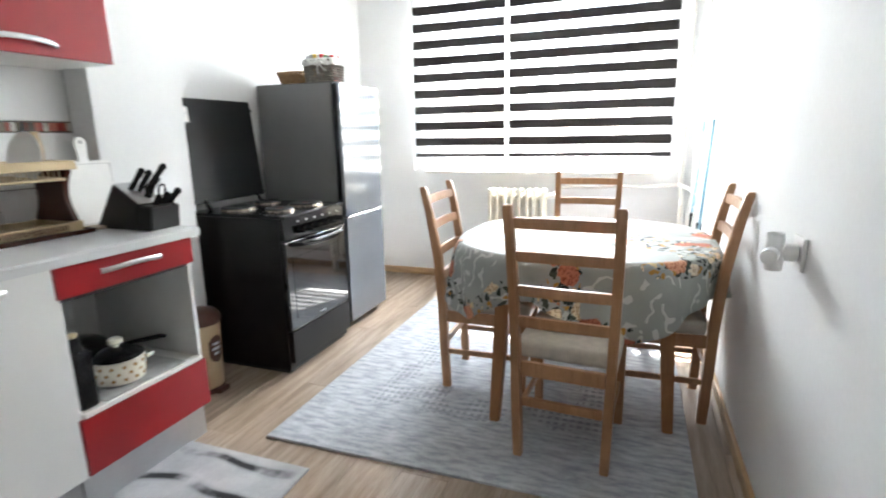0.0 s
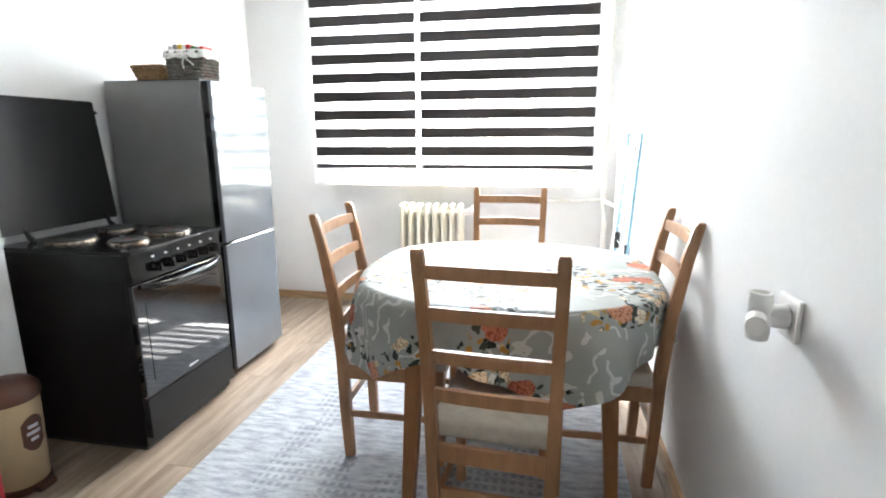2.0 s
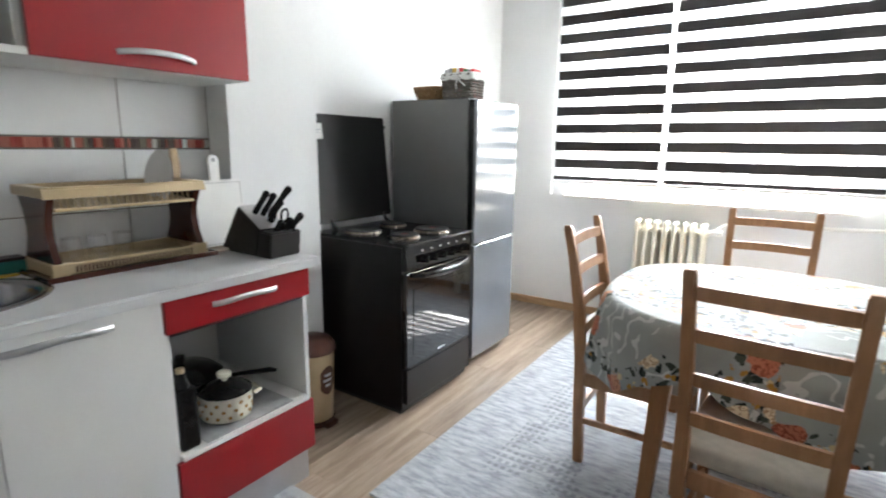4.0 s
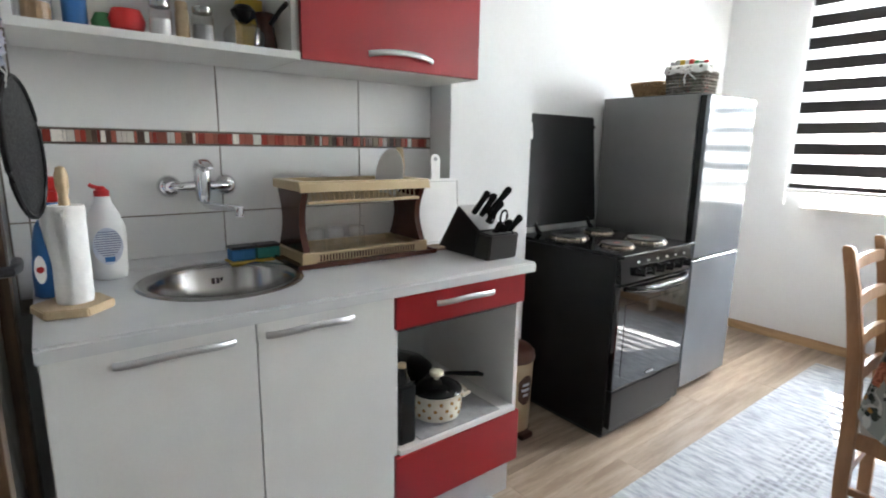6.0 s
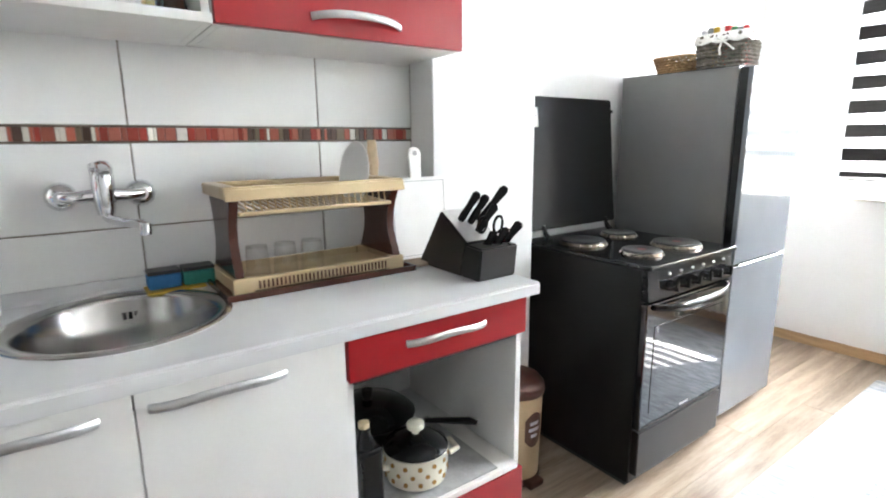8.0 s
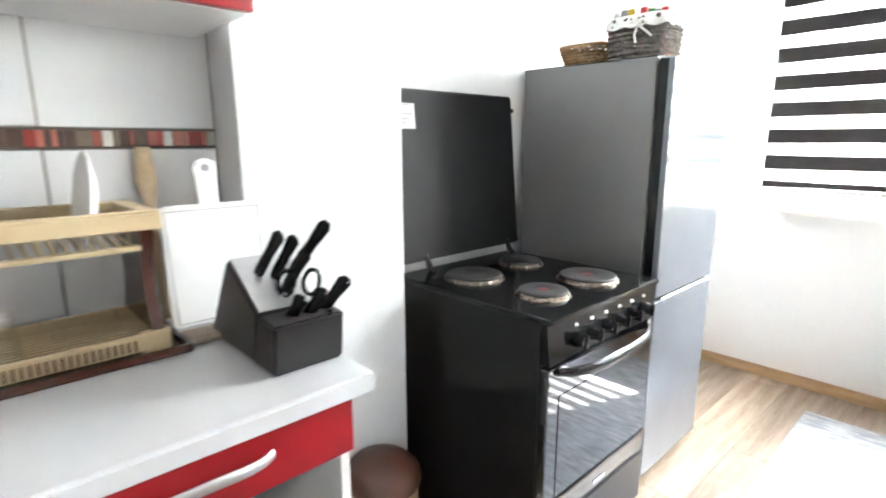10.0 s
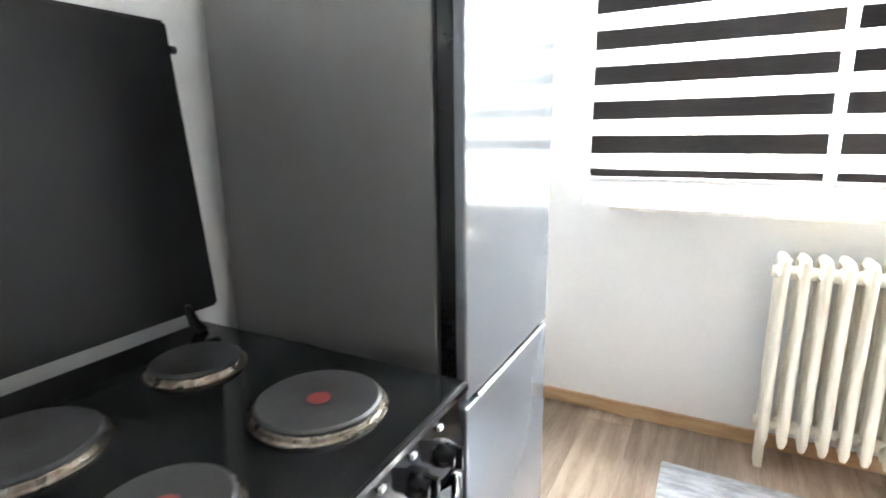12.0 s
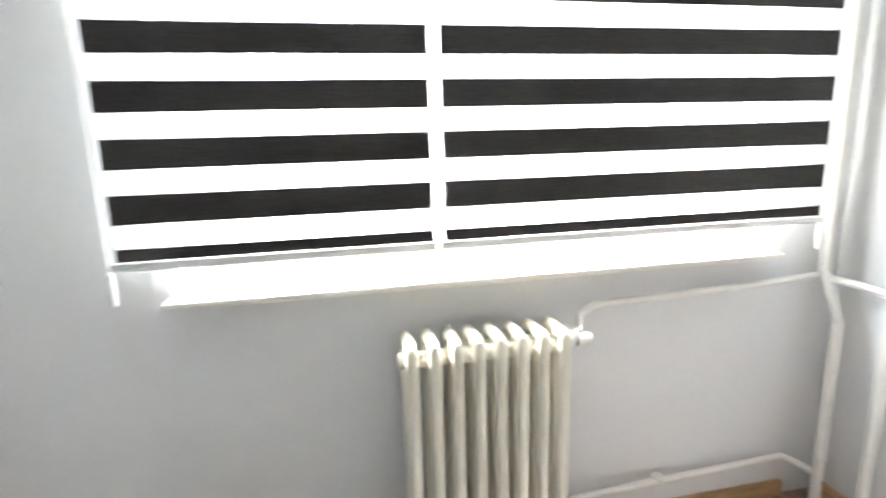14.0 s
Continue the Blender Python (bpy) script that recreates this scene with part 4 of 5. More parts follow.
def wicker(name, base, lx, ly, h, flare, material, label, cat="basket", rows_n=9):
    """An open woven basket: wavy strands round upright stakes."""
    bx, by, bz = base
    b = thing(name, base, label, cat, "wicker baskets")
    bm = bmesh.new()
    ns = 26

    def ring(f, ph, wob, e=5.0):
        k = 1 + flare * f
        pts = []
        for i in range(ns * 4):
            a = i * math.tau / (ns * 4)
            x, y = egg(a, lx / 2 * k, ly / 2 * k, e)
            w = wob * math.sin(a * ns + ph)
            n_ = Vector((x, y, 0)).normalized()
            pts.append((bx + x + n_.x * w, by + y + n_.y * w, bz + 0.005 + f * (h - 0.012)))
        return pts
    for j in range(rows_n):
        sweep(ring(j / (rows_n - 1), math.pi * (j % 2), 0.0035), h / rows_n * 0.52, 5, bm, closed=True)
    part("weave", bm, material, b)
    stakes = bmesh.new()
    r0, r1 = ring(0, 0, 0), ring(1, 0, 0)
    for i in range(0, ns * 4, 4):
        sweep([r0[i], r1[i]], 0.0028, 5, stakes)
    part("stakes", stakes, material, b)
    part("base", prism([(p[0], p[1]) for p in ring(0, 0, 0)], "z", bz + 0.001, bz + 0.008), material, b)
    rim = [(p[0], p[1], bz + h - 0.004) for p in ring(1, 0, 0)]
    part("rim", sweep(rim, 0.007, 6, closed=True), material, b)
    return b, ring


gb, gring = wicker("wicker_basket", (-2.15, 4.46, 1.556), 0.195, 0.15, 0.135, 0.08, M_WICK, "grey wicker basket with a white cloth lining and bow")
ln = bmesh.new()
up = gring(1.0, 0, 0)
vs = []
for f, off, dz in ((0, -0.012, -0.03), (0, -0.004, 0.012), (0, 0.006, 0.014), (0, 0.011, -0.006), (0, 0.013, -0.026)):
    row = []
    for i, p in enumerate(up):
        d = Vector((p[0] + 2.15, p[1] - 4.46, 0)).normalized()
        wv = 0.003 * math.sin(i * 0.9) + 0.002 * math.sin(i * 2.1)
        row.append(ln.verts.new((p[0] + d.x * (off + wv), p[1] + d.y * (off + wv), p[2] + dz + (0.004 * math.sin(i * 0.7) if dz < -0.02 else 0))))
    vs.append(row)
for a, c in zip(vs, vs[1:]):
    for k in range(len(a)):
        ln.faces.new((a[k], a[(k + 1) % len(a)], c[(k + 1) % len(a)], c[k]))
lining = smooth(part("lining", ln, M_LINEN, gb, "white cotton lining folded over the rim"), 180)
bow = bmesh.new()
bx, by, bz = -2.13, 4.366, 1.662
for s in (-1, 1):
    sweep([(bx, by, bz), (bx + s * 0.02, by - 0.006, bz + 0.014), (bx + s * 0.032, by - 0.004, bz + 0.004), (bx + s * 0.016, by - 0.004, bz - 0.004), (bx, by, bz)], 0.0045, 6, bow)
sweep([(bx, by, bz), (bx - 0.008, by - 0.004, bz - 0.03), (bx - 0.004, by - 0.002, bz - 0.055)], 0.004, 6, bow)
sweep([(bx, by, bz), (bx + 0.03, by - 0.004, bz - 0.022), (bx + 0.05, by - 0.002, bz - 0.04)], 0.004, 6, bow)
part("bow", bow, M_LINEN, gb, "white tied ribbon bow")
for i, (dx, m, h) in enumerate(((-0.085, M_HANDLE, 0.03), (-0.058, M_GREY, 0.036), (-0.032, M_YELL, 0.035), (-0.006, M_PAPER, 0.034), (0.012, M_REDP, 0.034), (0.04, M_GREEN, 0.026), (0.065, M_GREY, 0.022), (0.088, M_REDP, 0.024))):
    pk = thing("spice_packet", (-2.15 + dx, 4.45, 1.62), "small coloured food packet standing in the basket", "packet", "packets in the basket")
    part("packet", box(-2.15 + dx - 0.012, -2.15 + dx + 0.012, 4.41, 4.49, 1.562, 1.69 + h * 1.1, 0.006), m, pk)
wicker("wicker_basket", (-2.36, 4.47, 1.556), 0.15, 0.15, 0.075, 0.28, M_WICKB, "small brown flared wicker basket on the fridge", rows_n=7)

# ---- on the worktop ----
TZ = 0.8955
dt = thing("drip_tray", (-2.37, 2.655, TZ), "dark red plastic drip tray under the dish rack", "tray")
b = box(-2.495, -2.235, 2.395, 2.925, TZ, TZ + 0.006, 0.002)
for a in ((-2.495, -2.488, 2.395, 2.925), (-2.242, -2.235, 2.395, 2.925), (-2.488, -2.242, 2.395, 2.402), (-2.488, -2.242, 2.918, 2.925)):
    box(*a, TZ + 0.006, TZ + 0.016, bm=b)
part("tray", b, M_BROWN, dt)
dk = thing("dish_rack", (-2.37, 2.64, TZ + 0.007), "two-tier beige and brown plastic dish rack with glasses", "dish rack")
RZ = TZ + 0.0075
RY0, RY1, RXA, RXB = 2.415, 2.895, -2.475, -2.255
lowb = bmesh.new()
for a in ((RXB - 0.012, RXB, RY0, RY1), (RXA, RXA + 0.012, RY0, RY1), (RXA + 0.012, RXB - 0.012, RY0, RY0 + 0.012), (RXA + 0.012, RXB - 0.012, RY1 - 0.012, RY1)):
    box(*a, RZ + 0.008, RZ + 0.04, 0.003, lowb)
for y in (RY0, RY1 - 0.05):
    for x in (RXA, RXB - 0.02):
        box(x, x + 0.02, y, y + 0.05, RZ, RZ + 0.042, 0.004, lowb)
part("lower_tray", lowb, M_BEIGE, dk, "beige plastic lower frame")
for k in range(34):
    y = RY0 + 0.06 + k * 0.0108
    part("grille_bar", box(RXB, RXB + 0.003, y, y + 0.004, RZ + 0.012, RZ + 0.032), M_BROWN, dk)
for k in range(12):
    x = RXA + 0.02 + k * 0.0165
    part("base_bar", box(x, x + 0.004, RY0 + 0.012, RY1 - 0.012, RZ + 0.014, RZ + 0.02), M_BEIGE, dk)
for y in (RY0 + 0.008, RY1 - 0.030):
    outl = []
    for i in range(13):
        f = i / 12
        outl.append((RXB - 0.004 - 0.035 * math.sin(f * math.pi), RZ + 0.04 + f * 0.195))
    for i in range(13):
        f = 1 - i / 12
        outl.append((RXA + 0.004 + 0.035 * math.sin(f * math.pi), RZ + 0.04 + f * 0.195))
    part("side_panel", prism(outl, "y", y, y + 0.022, 0.002), M_BROWN, dk, "dark brown waisted side")
upb = bmesh.new()
for a in ((RXB - 0.02, RXB + 0.002, RY0 - 0.006, RY1 + 0.004), (RXA, RXA + 0.016, RY0 - 0.006, RY1 + 0.004), (RXA + 0.016, RXB - 0.02, RY0 - 0.006, RY0 + 0.03), (RXA + 0.016, RXB - 0.02, RY1 - 0.03, RY1 + 0.004)):
    box(*a, RZ + 0.235, RZ + 0.265, 0.005, upb)
part("cross_bar", box(RXB - 0.03, RXB - 0.01, RY0 + 0.03, RY1 - 0.03, RZ + 0.192, RZ + 0.202, 0.003), M_BEIGE, dk)
part("front_apron", prism([(RXB - 0.002, RZ + 0.262), (RXB + 0.006, RZ + 0.258), (RXB + 0.013, RZ + 0.233), (RXB + 0.008, RZ + 0.231), (RXB + 0.001, RZ + 0.242)], "y", RY0 - 0.004, RY1 + 0.002, 0.001), M_BEIGE, dk, "slanted beige front rim")
part("upper_tray", upb, M_BEIGE, dk, "beige plastic plate rack")
for k in range(22):
    y = RY0 + 0.045 + k * 0.0183
    part("plate_slot", sweep([(RXB - 0.015, y, RZ + 0.24), (RXB - 0.02, y + 0.006, RZ + 0.20), (RXA + 0.012, y + 0.006, RZ + 0.21), (RXA + 0.01, y, RZ + 0.245)], 0.0032, 5), M_BEIGE, dk)


def tumbler(x, y):
    g = thing("drinking_glass", (x, y, RZ + 0.021), "clear ribbed drinking glass upside down on the rack", "glass", "glasses on the rack")
    pr = [(0.031, RZ + 0.021)]
    for i in range(10):
        pr.append((0.031 - 0.0005 * i + (0.0016 if i % 2 else 0), RZ + 0.025 + i * 0.0078))
    pr += [(0.025, RZ + 0.103), (0.001, RZ + 0.104)]
    smooth(part("glass", lathe(x, y, pr, 22, shell=True), M_CLEAR, g), 60)
    ring = [(x + 0.031 * math.cos(k * math.tau / 22), y + 0.031 * math.sin(k * math.tau / 22), RZ + 0.022) for k in range(22)]
    smooth(part("rim", sweep(ring, 0.0016, 6, closed=True), M_CLEAR, g), 80)
    base = [(x + 0.0255 * math.cos(k * math.tau / 22), y + 0.0255 * math.sin(k * math.tau / 22), RZ + 0.102) for k in range(22)]
    smooth(part("base_ring", sweep(base, 0.0022, 6, closed=True), M_CLEAR, g), 80)


for y in (2.50, 2.575, 2.65):
    tumbler(-2.34, y)
pl = thing("plate", (-2.365, 2.81, RZ + 0.21), "white dinner plate standing in the dish rack", "plate")
pv = lathe(0, 0, [(0.001, 0.0), (0.055, 0.0), (0.06, 0.003), (0.092, 0.014), (0.094, 0.016), (0.091, 0.018), (0.058, 0.007), (0.001, 0.005)], 36)
bmesh.ops.rotate(pv, verts=pv.verts, cent=(0, 0, 0), matrix=Matrix.Rotation(radians(82), 3, "X"))
bmesh.ops.translate(pv, verts=pv.verts, vec=(-2.365, 2.815, RZ + 0.274))
smooth(part("plate", pv, M_PLAST, pl), 40)

cb = thing("cutting_board", (-2.375, 3.04, TZ), "white plastic chopping board with a handle leaning on the wall", "cutting board")


def leaning(bm_):
    bmesh.ops.rotate(bm_, verts=bm_.verts, cent=(-2.366, 3.04, TZ), matrix=Matrix.Rotation(radians(-4.5), 3, "Y"))
    return bm_


bo = prism([(2.928 + a, TZ + b) for a, b in ((0.01, 0.003), (0.205, 0.003), (0.215, 0.014), (0.215, 0.25), (0.203, 0.262), (0.012, 0.262), (0, 0.25), (0, 0.014))], "x", -2.376, -2.366, 0.002)
part("board", leaning(bo), M_PLAST, cb)
hb = prism([(3.008, TZ + 0.26), (3.052, TZ + 0.26), (3.048, TZ + 0.29), (3.055, TZ + 0.335), (3.048, TZ + 0.352), (3.03, TZ + 0.359), (3.012, TZ + 0.352), (3.005, TZ + 0.335), (3.012, TZ + 0.29)], "x", -2.375, -2.367, 0.002)
part("board_handle", leaning(hb), M_PLAST, cb)
part("groove", leaning(sweep([(-2.3655, 2.928 + a, TZ + b) for a, b in ((0.012, 0.012), (0.203, 0.012), (0.206, 0.25), (0.009, 0.25))], 0.0016, 5, closed=True)), M_GREY, cb, "grey rubber edge line")
part("hang_hole", leaning(sweep([(-2.3765, 3.03, TZ + 0.338), (-2.3655, 3.03, TZ + 0.338)], 0.008, 12)), M_GREY, cb)
ws = thing("wooden_spatula", (-2.49, 2.95, TZ), "wooden kitchen spatula standing behind the board", "utensil")
smooth(part("blade", sweep([(-2.47, 2.945, TZ), (-2.505, 2.945, 1.13), (-2.515, 2.945, 1.20), (-2.52, 2.945, 1.275)], [0.008, 0.009, 0.022, 0.016], 10, squash=(1, 0.35)), M_PINE, ws))
dc = part("dishcloth", box(-2.33, -2.26, 2.93, 3.05, TZ, TZ + 0.013, 0.005), M_TOWEL)
tagged(dc, "folded beige dishcloth lying on the worktop", "cloth")

kb = thing("knife_block", (-2.14, 3.04, TZ), "black wooden knife block with black-handled knives and scissors", "knife block")
KY0, KY1 = 2.985, 3.105
part("block", prism([(-2.315, TZ), (-2.10, TZ), (-2.075, TZ + 0.098), (-2.195, TZ + 0.175)], "y", KY0, KY1 - 0.012, 0.004), M_KNIFE, kb, "slanted black block")
part("top_plate", prism([(-2.0755, TZ + 0.1), (-2.192, TZ + 0.1748), (-2.191, TZ + 0.1768), (-2.0745, TZ + 0.102)], "y", KY0 + 0.005, KY1 - 0.005), M_HANDLE, kb, "brushed metal top")
part("holder", prism([(-2.098, TZ), (-2.018, TZ), (-2.008, TZ + 0.092), (-2.073, TZ + 0.096)], "y", KY0 - 0.002, KY1 + 0.014, 0.005), M_KNIFE, kb, "black front holder")
for x, y, z, ln_, tx, ty in ((-2.165, 3.015, TZ + 0.155, 0.115, 0.62, 0.18), (-2.150, 3.04, TZ + 0.15, 0.11, 0.62, 0.14), (-2.115, 3.045, TZ + 0.135, 0.10, 0.62, 0.20), (-2.150, 3.08, TZ + 0.155, 0.135, 0.62, 0.34), (-2.065, 3.02, TZ + 0.085, 0.075, 0.5, 0.20), (-2.06, 3.05, TZ + 0.085, 0.085, 0.5, 0.34), (-2.065, 3.08, TZ + 0.085, 0.105, 0.5, 0.5)):
    d = Vector((tx, ty + 0.12, 1)).normalized()
    p = Vector((x + 0.018, y + 0.012, z)) - d * 0.022
    kf = part("knife", sweep([p, p + d * 0.03, p + d * (ln_ * 0.6), p + d * (ln_ * 0.92), p + d * ln_], [0.0075, 0.010, 0.009, 0.0115, 0.006], 9, squash=(0.7, 1.2)), M_BLACKG, kb, "black knife handle")
    smooth(kf)
    part("rivet", sweep([p + d * (ln_ * 0.9) + Vector((-0.009, -0.004, 0)), p + d * (ln_ * 0.9) + Vector((0.009, 0.004, 0))], 0.0025, 6), M_HANDLE, kf, "steel end rivet")
for s in (-1, 1):
    c = Vector((-2.06 + s * 0.012, 3.06 + s * 0.018, TZ + 0.145))
    smooth(part("scissors", sweep([c + Vector((0.004 * math.sin(k * math.tau / 16), 0.016 * math.cos(k * math.tau / 16), 0.024 * math.sin(k * math.tau / 16))) for k in range(16)], 0.0042, 6, closed=True), M_BLACKG, kb, "black scissor loop"))

# by the sink
PX, PY = -2.165, 1.830
ph = thing("paper_towel_holder", (PX, PY, TZ), "white paper towel roll on a wooden stand", "paper towel")
part("stand", prism([(PX + 0.083 * math.cos(k * math.tau / 6 + 0.3), PY - 0.006 + 0.083 * math.sin(k * math.tau / 6 + 0.3)) for k in range(6)], "z", TZ, TZ + 0.02, 0.003), M_PINE, ph, "hexagonal pine base")
roll = lathe(PX, PY, [(0.016, TZ + 0.021), (0.035, TZ + 0.021), (0.037, TZ + 0.03), (0.0365, TZ + 0.12), (0.038, TZ + 0.235), (0.036, TZ + 0.243), (0.016, TZ + 0.243)], 36)
for v in roll.verts:
    a = math.atan2(v.co.y - PY, v.co.x - PX)
    k = 1 + 0.02 * math.sin(5 * a + 30 * v.co.z) + 0.012 * math.sin(9 * a - 17 * v.co.z)
    v.co.x, v.co.y = PX + (v.co.x - PX) * k, PY + (v.co.y - PY) * k
smooth(part("roll", roll, M_PAPER, ph, "white paper roll"), 50)
flap = bmesh.new()
grid = []
for w in range(9):
    g = w / 8
    row = []
    for u in range(9):
        f = u / 8
        reach = 0.022 + 0.026 * g
        row.append(flap.verts.new((PX + 0.0385 - 0.05 * f * f - 0.003 * math.sin(6 * f + 4 * g), PY - 0.004 - reach * f, TZ + 0.03 + 0.208 * g - 0.012 * f + 0.01 * f * (1 - g))))
    grid.append(row)
for a, c in zip(grid, grid[1:]):
    for u in range(8):
        flap.faces.new((a[u], a[u + 1], c[u + 1], c[u]))
bmesh.ops.solidify(flap, geom=flap.faces[:], thickness=0.0012)
smooth(part("loose_sheet", flap, M_PAPER, ph, "loose creased paper sheet"), 80)
smooth(part("rod", lathe(PX, PY, [(0.011, TZ + 0.02), (0.011, TZ + 0.255), (0.009, TZ + 0.262), (0.0135, TZ + 0.285), (0.0135, TZ + 0.31), (0.009, TZ + 0.326), (0.001, TZ + 0.33)], 14), M_PINE, ph, "turned wooden rod"))
DX, DY = -2.45, 1.922
db = thing("detergent_bottle", (DX, DY, TZ), "white washing-up liquid bottle with a red cap", "bottle")
smooth(part("bottle", lathe(DX, DY, [(0.034, TZ), (0.044, TZ + 0.004), (0.0465, TZ + 0.03), (0.047, TZ + 0.07), (0.050, TZ + 0.125), (0.049, TZ + 0.15), (0.043, TZ + 0.166), (0.041, TZ + 0.17), (0.039, TZ + 0.182), (0.022, TZ + 0.216), (0.018, TZ + 0.238), (0.001, TZ + 0.239)], 36, sx=0.6), M_PLAST, db), 60)
smooth(part("cap", lathe(DX, DY, [(0.019, TZ + 0.235), (0.019, TZ + 0.250), (0.012, TZ + 0.255), (0.008, TZ + 0.262), (0.001, TZ + 0.263)], 18), M_REDP, db, "red flip cap"))
part("cap_flip", sweep([(DX, DY - 0.004, TZ + 0.257), (DX + 0.004, DY - 0.018, TZ + 0.262), (DX + 0.005, DY - 0.028, TZ + 0.268)], [0.005, 0.006, 0.005], 8), M_REDP, db, "red flip cap")
lb = prism([(DY + 0.036 * math.cos(k * math.tau / 24), TZ + 0.098 + 0.052 * math.sin(k * math.tau / 24)) for k in range(24)], "x", DX + 0.0295, DX + 0.0312)
lb = part("label", lb, M_LABEL, db, "pale printed label")
for k in range(11):
    hw = 0.031 * math.sqrt(max(0.1, 1 - ((k - 5.5) / 6.2) ** 2))
    part("print_line", box(DX + 0.0312, DX + 0.0316, DY - hw, DY + hw, TZ + 0.072 + k * 0.0065, TZ + 0.0745 + k * 0.0065), M_INK, lb)
part("print_block", box(DX + 0.0312, DX + 0.0317, DY - 0.010, DY + 0.014, TZ + 0.054, TZ + 0.068), M_BLUE, lb, "blue printed block")
BX2, BY2 = -2.325, 1.806
sb = thing("spray_bottle", (BX2, BY2, TZ), "blue cleaning spray bottle with a red trigger", "bottle")
smooth(part("bottle", lathe(BX2, BY2, [(0.045, TZ), (0.054, TZ + 0.006), (0.054, TZ + 0.06), (0.050, TZ + 0.10), (0.047, TZ + 0.14), (0.038, TZ + 0.18), (0.018, TZ + 0.215), (0.016, TZ + 0.235), (0.001, TZ + 0.236)], 32, sx=0.55), M_BLUE, sb), 60)
sp = box(BX2 - 0.02, BX2 + 0.02, BY2 - 0.03, BY2 + 0.022, TZ + 0.262, TZ + 0.298, 0.009)
box(BX2 - 0.015, BX2 + 0.015, BY2 - 0.016, BY2 + 0.016, TZ + 0.236, TZ + 0.268, 0.005, sp)
sweep([(BX2, BY2 - 0.02, TZ + 0.275), (BX2, BY2 - 0.038, TZ + 0.258), (BX2, BY2 - 0.044, TZ + 0.228)], [0.008, 0.006, 0.005], 8, sp)
part("trigger", sp, M_REDP, sb, "red spray head")
part("nozzle", box(BX2 - 0.010, BX2 + 0.010, BY2 - 0.042, BY2 - 0.03, TZ + 0.272, TZ + 0.292, 0.002), M_PLAST, sb)
lb = part("label", prism([(BY2 - 0.036 + 0.012 * math.cos(k * math.tau / 20), TZ + 0.075 + 0.035 * math.sin(k * math.tau / 20)) for k in range(20)], "x", BX2 + 0.024, BX2 + 0.0265), M_PAPER, sb, "white and red label")
part("print_line", lathe(BY2 - 0.036, TZ + 0.075, [(0.001, BX2 + 0.0272), (0.008, BX2 + 0.0271), (0.008, BX2 + 0.0266)], 16, axis="x"), M_REDP, lb)
for y, m, lab in ((2.295, M_BSP, "blue washing-up sponge with a dark scouring side"), (2.377, M_TEAL, "green washing-up sponge with a dark scouring side")):
    s_ = thing("sponge", (-2.485, y, TZ + 0.012), lab, "sponge", "sponges by the sink")
    b = box(-2.505, -2.445, y - 0.039, y + 0.039, TZ + 0.0065, TZ + 0.044, 0.007)
    part("foam", b, m, s_)
    part("scourer", box(-2.505, -2.445, y - 0.039, y + 0.039, TZ + 0.0445, TZ + 0.054, 0.003), M_DARK, s_, "dark scouring pad")
sh_ = part("sponge_cloth", box(-2.51, -2.43, 2.25, 2.39, TZ, TZ + 0.006, 0.002), M_YELL)
tagged(sh_, "yellow cleaning cloth under the sponges", "cloth")

# open shelf below
SHZ = 0.3685
gm = part("shelf_liner", box(-2.30, -1.95, 2.66, 3.0, SHZ, SHZ + 0.003), M_GREY)
tagged(gm, "grey liner mat on the open shelf", "mat")
pot = thing("cooking_pot", (-2.06, 2.80, SHZ + 0.003), "small cream enamel pot with ochre dots and a black lid", "pot")
PZ = SHZ + 0.0035
smooth(part("bowl", lathe(-2.06, 2.80, [(0.06, PZ), (0.082, PZ + 0.006), (0.088, PZ + 0.05), (0.086, PZ + 0.085), (0.09, PZ + 0.09), (0.086, PZ + 0.092), (0.083, PZ + 0.05), (0.001, PZ + 0.01)], 36), M_ENAM, pot), 50)
lid_ = smooth(part("pot_lid", lathe(-2.06, 2.80, [(0.089, PZ + 0.092), (0.086, PZ + 0.098), (0.05, PZ + 0.118), (0.012, PZ + 0.126), (0.001, PZ + 0.127)], 36), M_BLACKG, pot, "black enamel lid"), 40)
smooth(part("knob", lathe(-2.06, 2.80, [(0.010, PZ + 0.125), (0.011, PZ + 0.135), (0.024, PZ + 0.142), (0.024, PZ + 0.156), (0.013, PZ + 0.163), (0.001, PZ + 0.164)], 20), M_ENAM, lid_, "cream lid knob"))
for a in (1.35, 1.35 + math.pi):
    c, s = math.cos(a), math.sin(a)
    smooth(part("handle", sweep([(-2.06 + 0.086 * c - 0.03 * s, 2.80 + 0.086 * s + 0.03 * c, PZ + 0.062), (-2.06 + 0.112 * c - 0.024 * s, 2.80 + 0.112 * s + 0.024 * c, PZ + 0.066), (-2.06 + 0.112 * c + 0.024 * s, 2.80 + 0.112 * s - 0.024 * c, PZ + 0.066), (-2.06 + 0.086 * c + 0.03 * s, 2.80 + 0.086 * s - 0.03 * c, PZ + 0.062)], 0.008, 8), M_ENAM, pot))
for j, zz in enumerate((0.022, 0.045, 0.068)):
    for k in range(14):
        a = (k + 0.5 * (j % 2)) * math.tau / 14
        rr = 0.0855 + 0.0022 * min(1, zz / 0.05)
        d = Vector((math.cos(a), math.sin(a), 0.03))
        c = Vector((-2.06, 2.80, PZ + zz)) + d * rr
        part("dot", sweep([c - d * 0.001, c + d * 0.0012], 0.0065, 8), M_SPOT, pot)
pan = thing("frying_pan", (-2.3, 2.78, SHZ), "black frying pan with a glass lid on the open shelf", "pan")
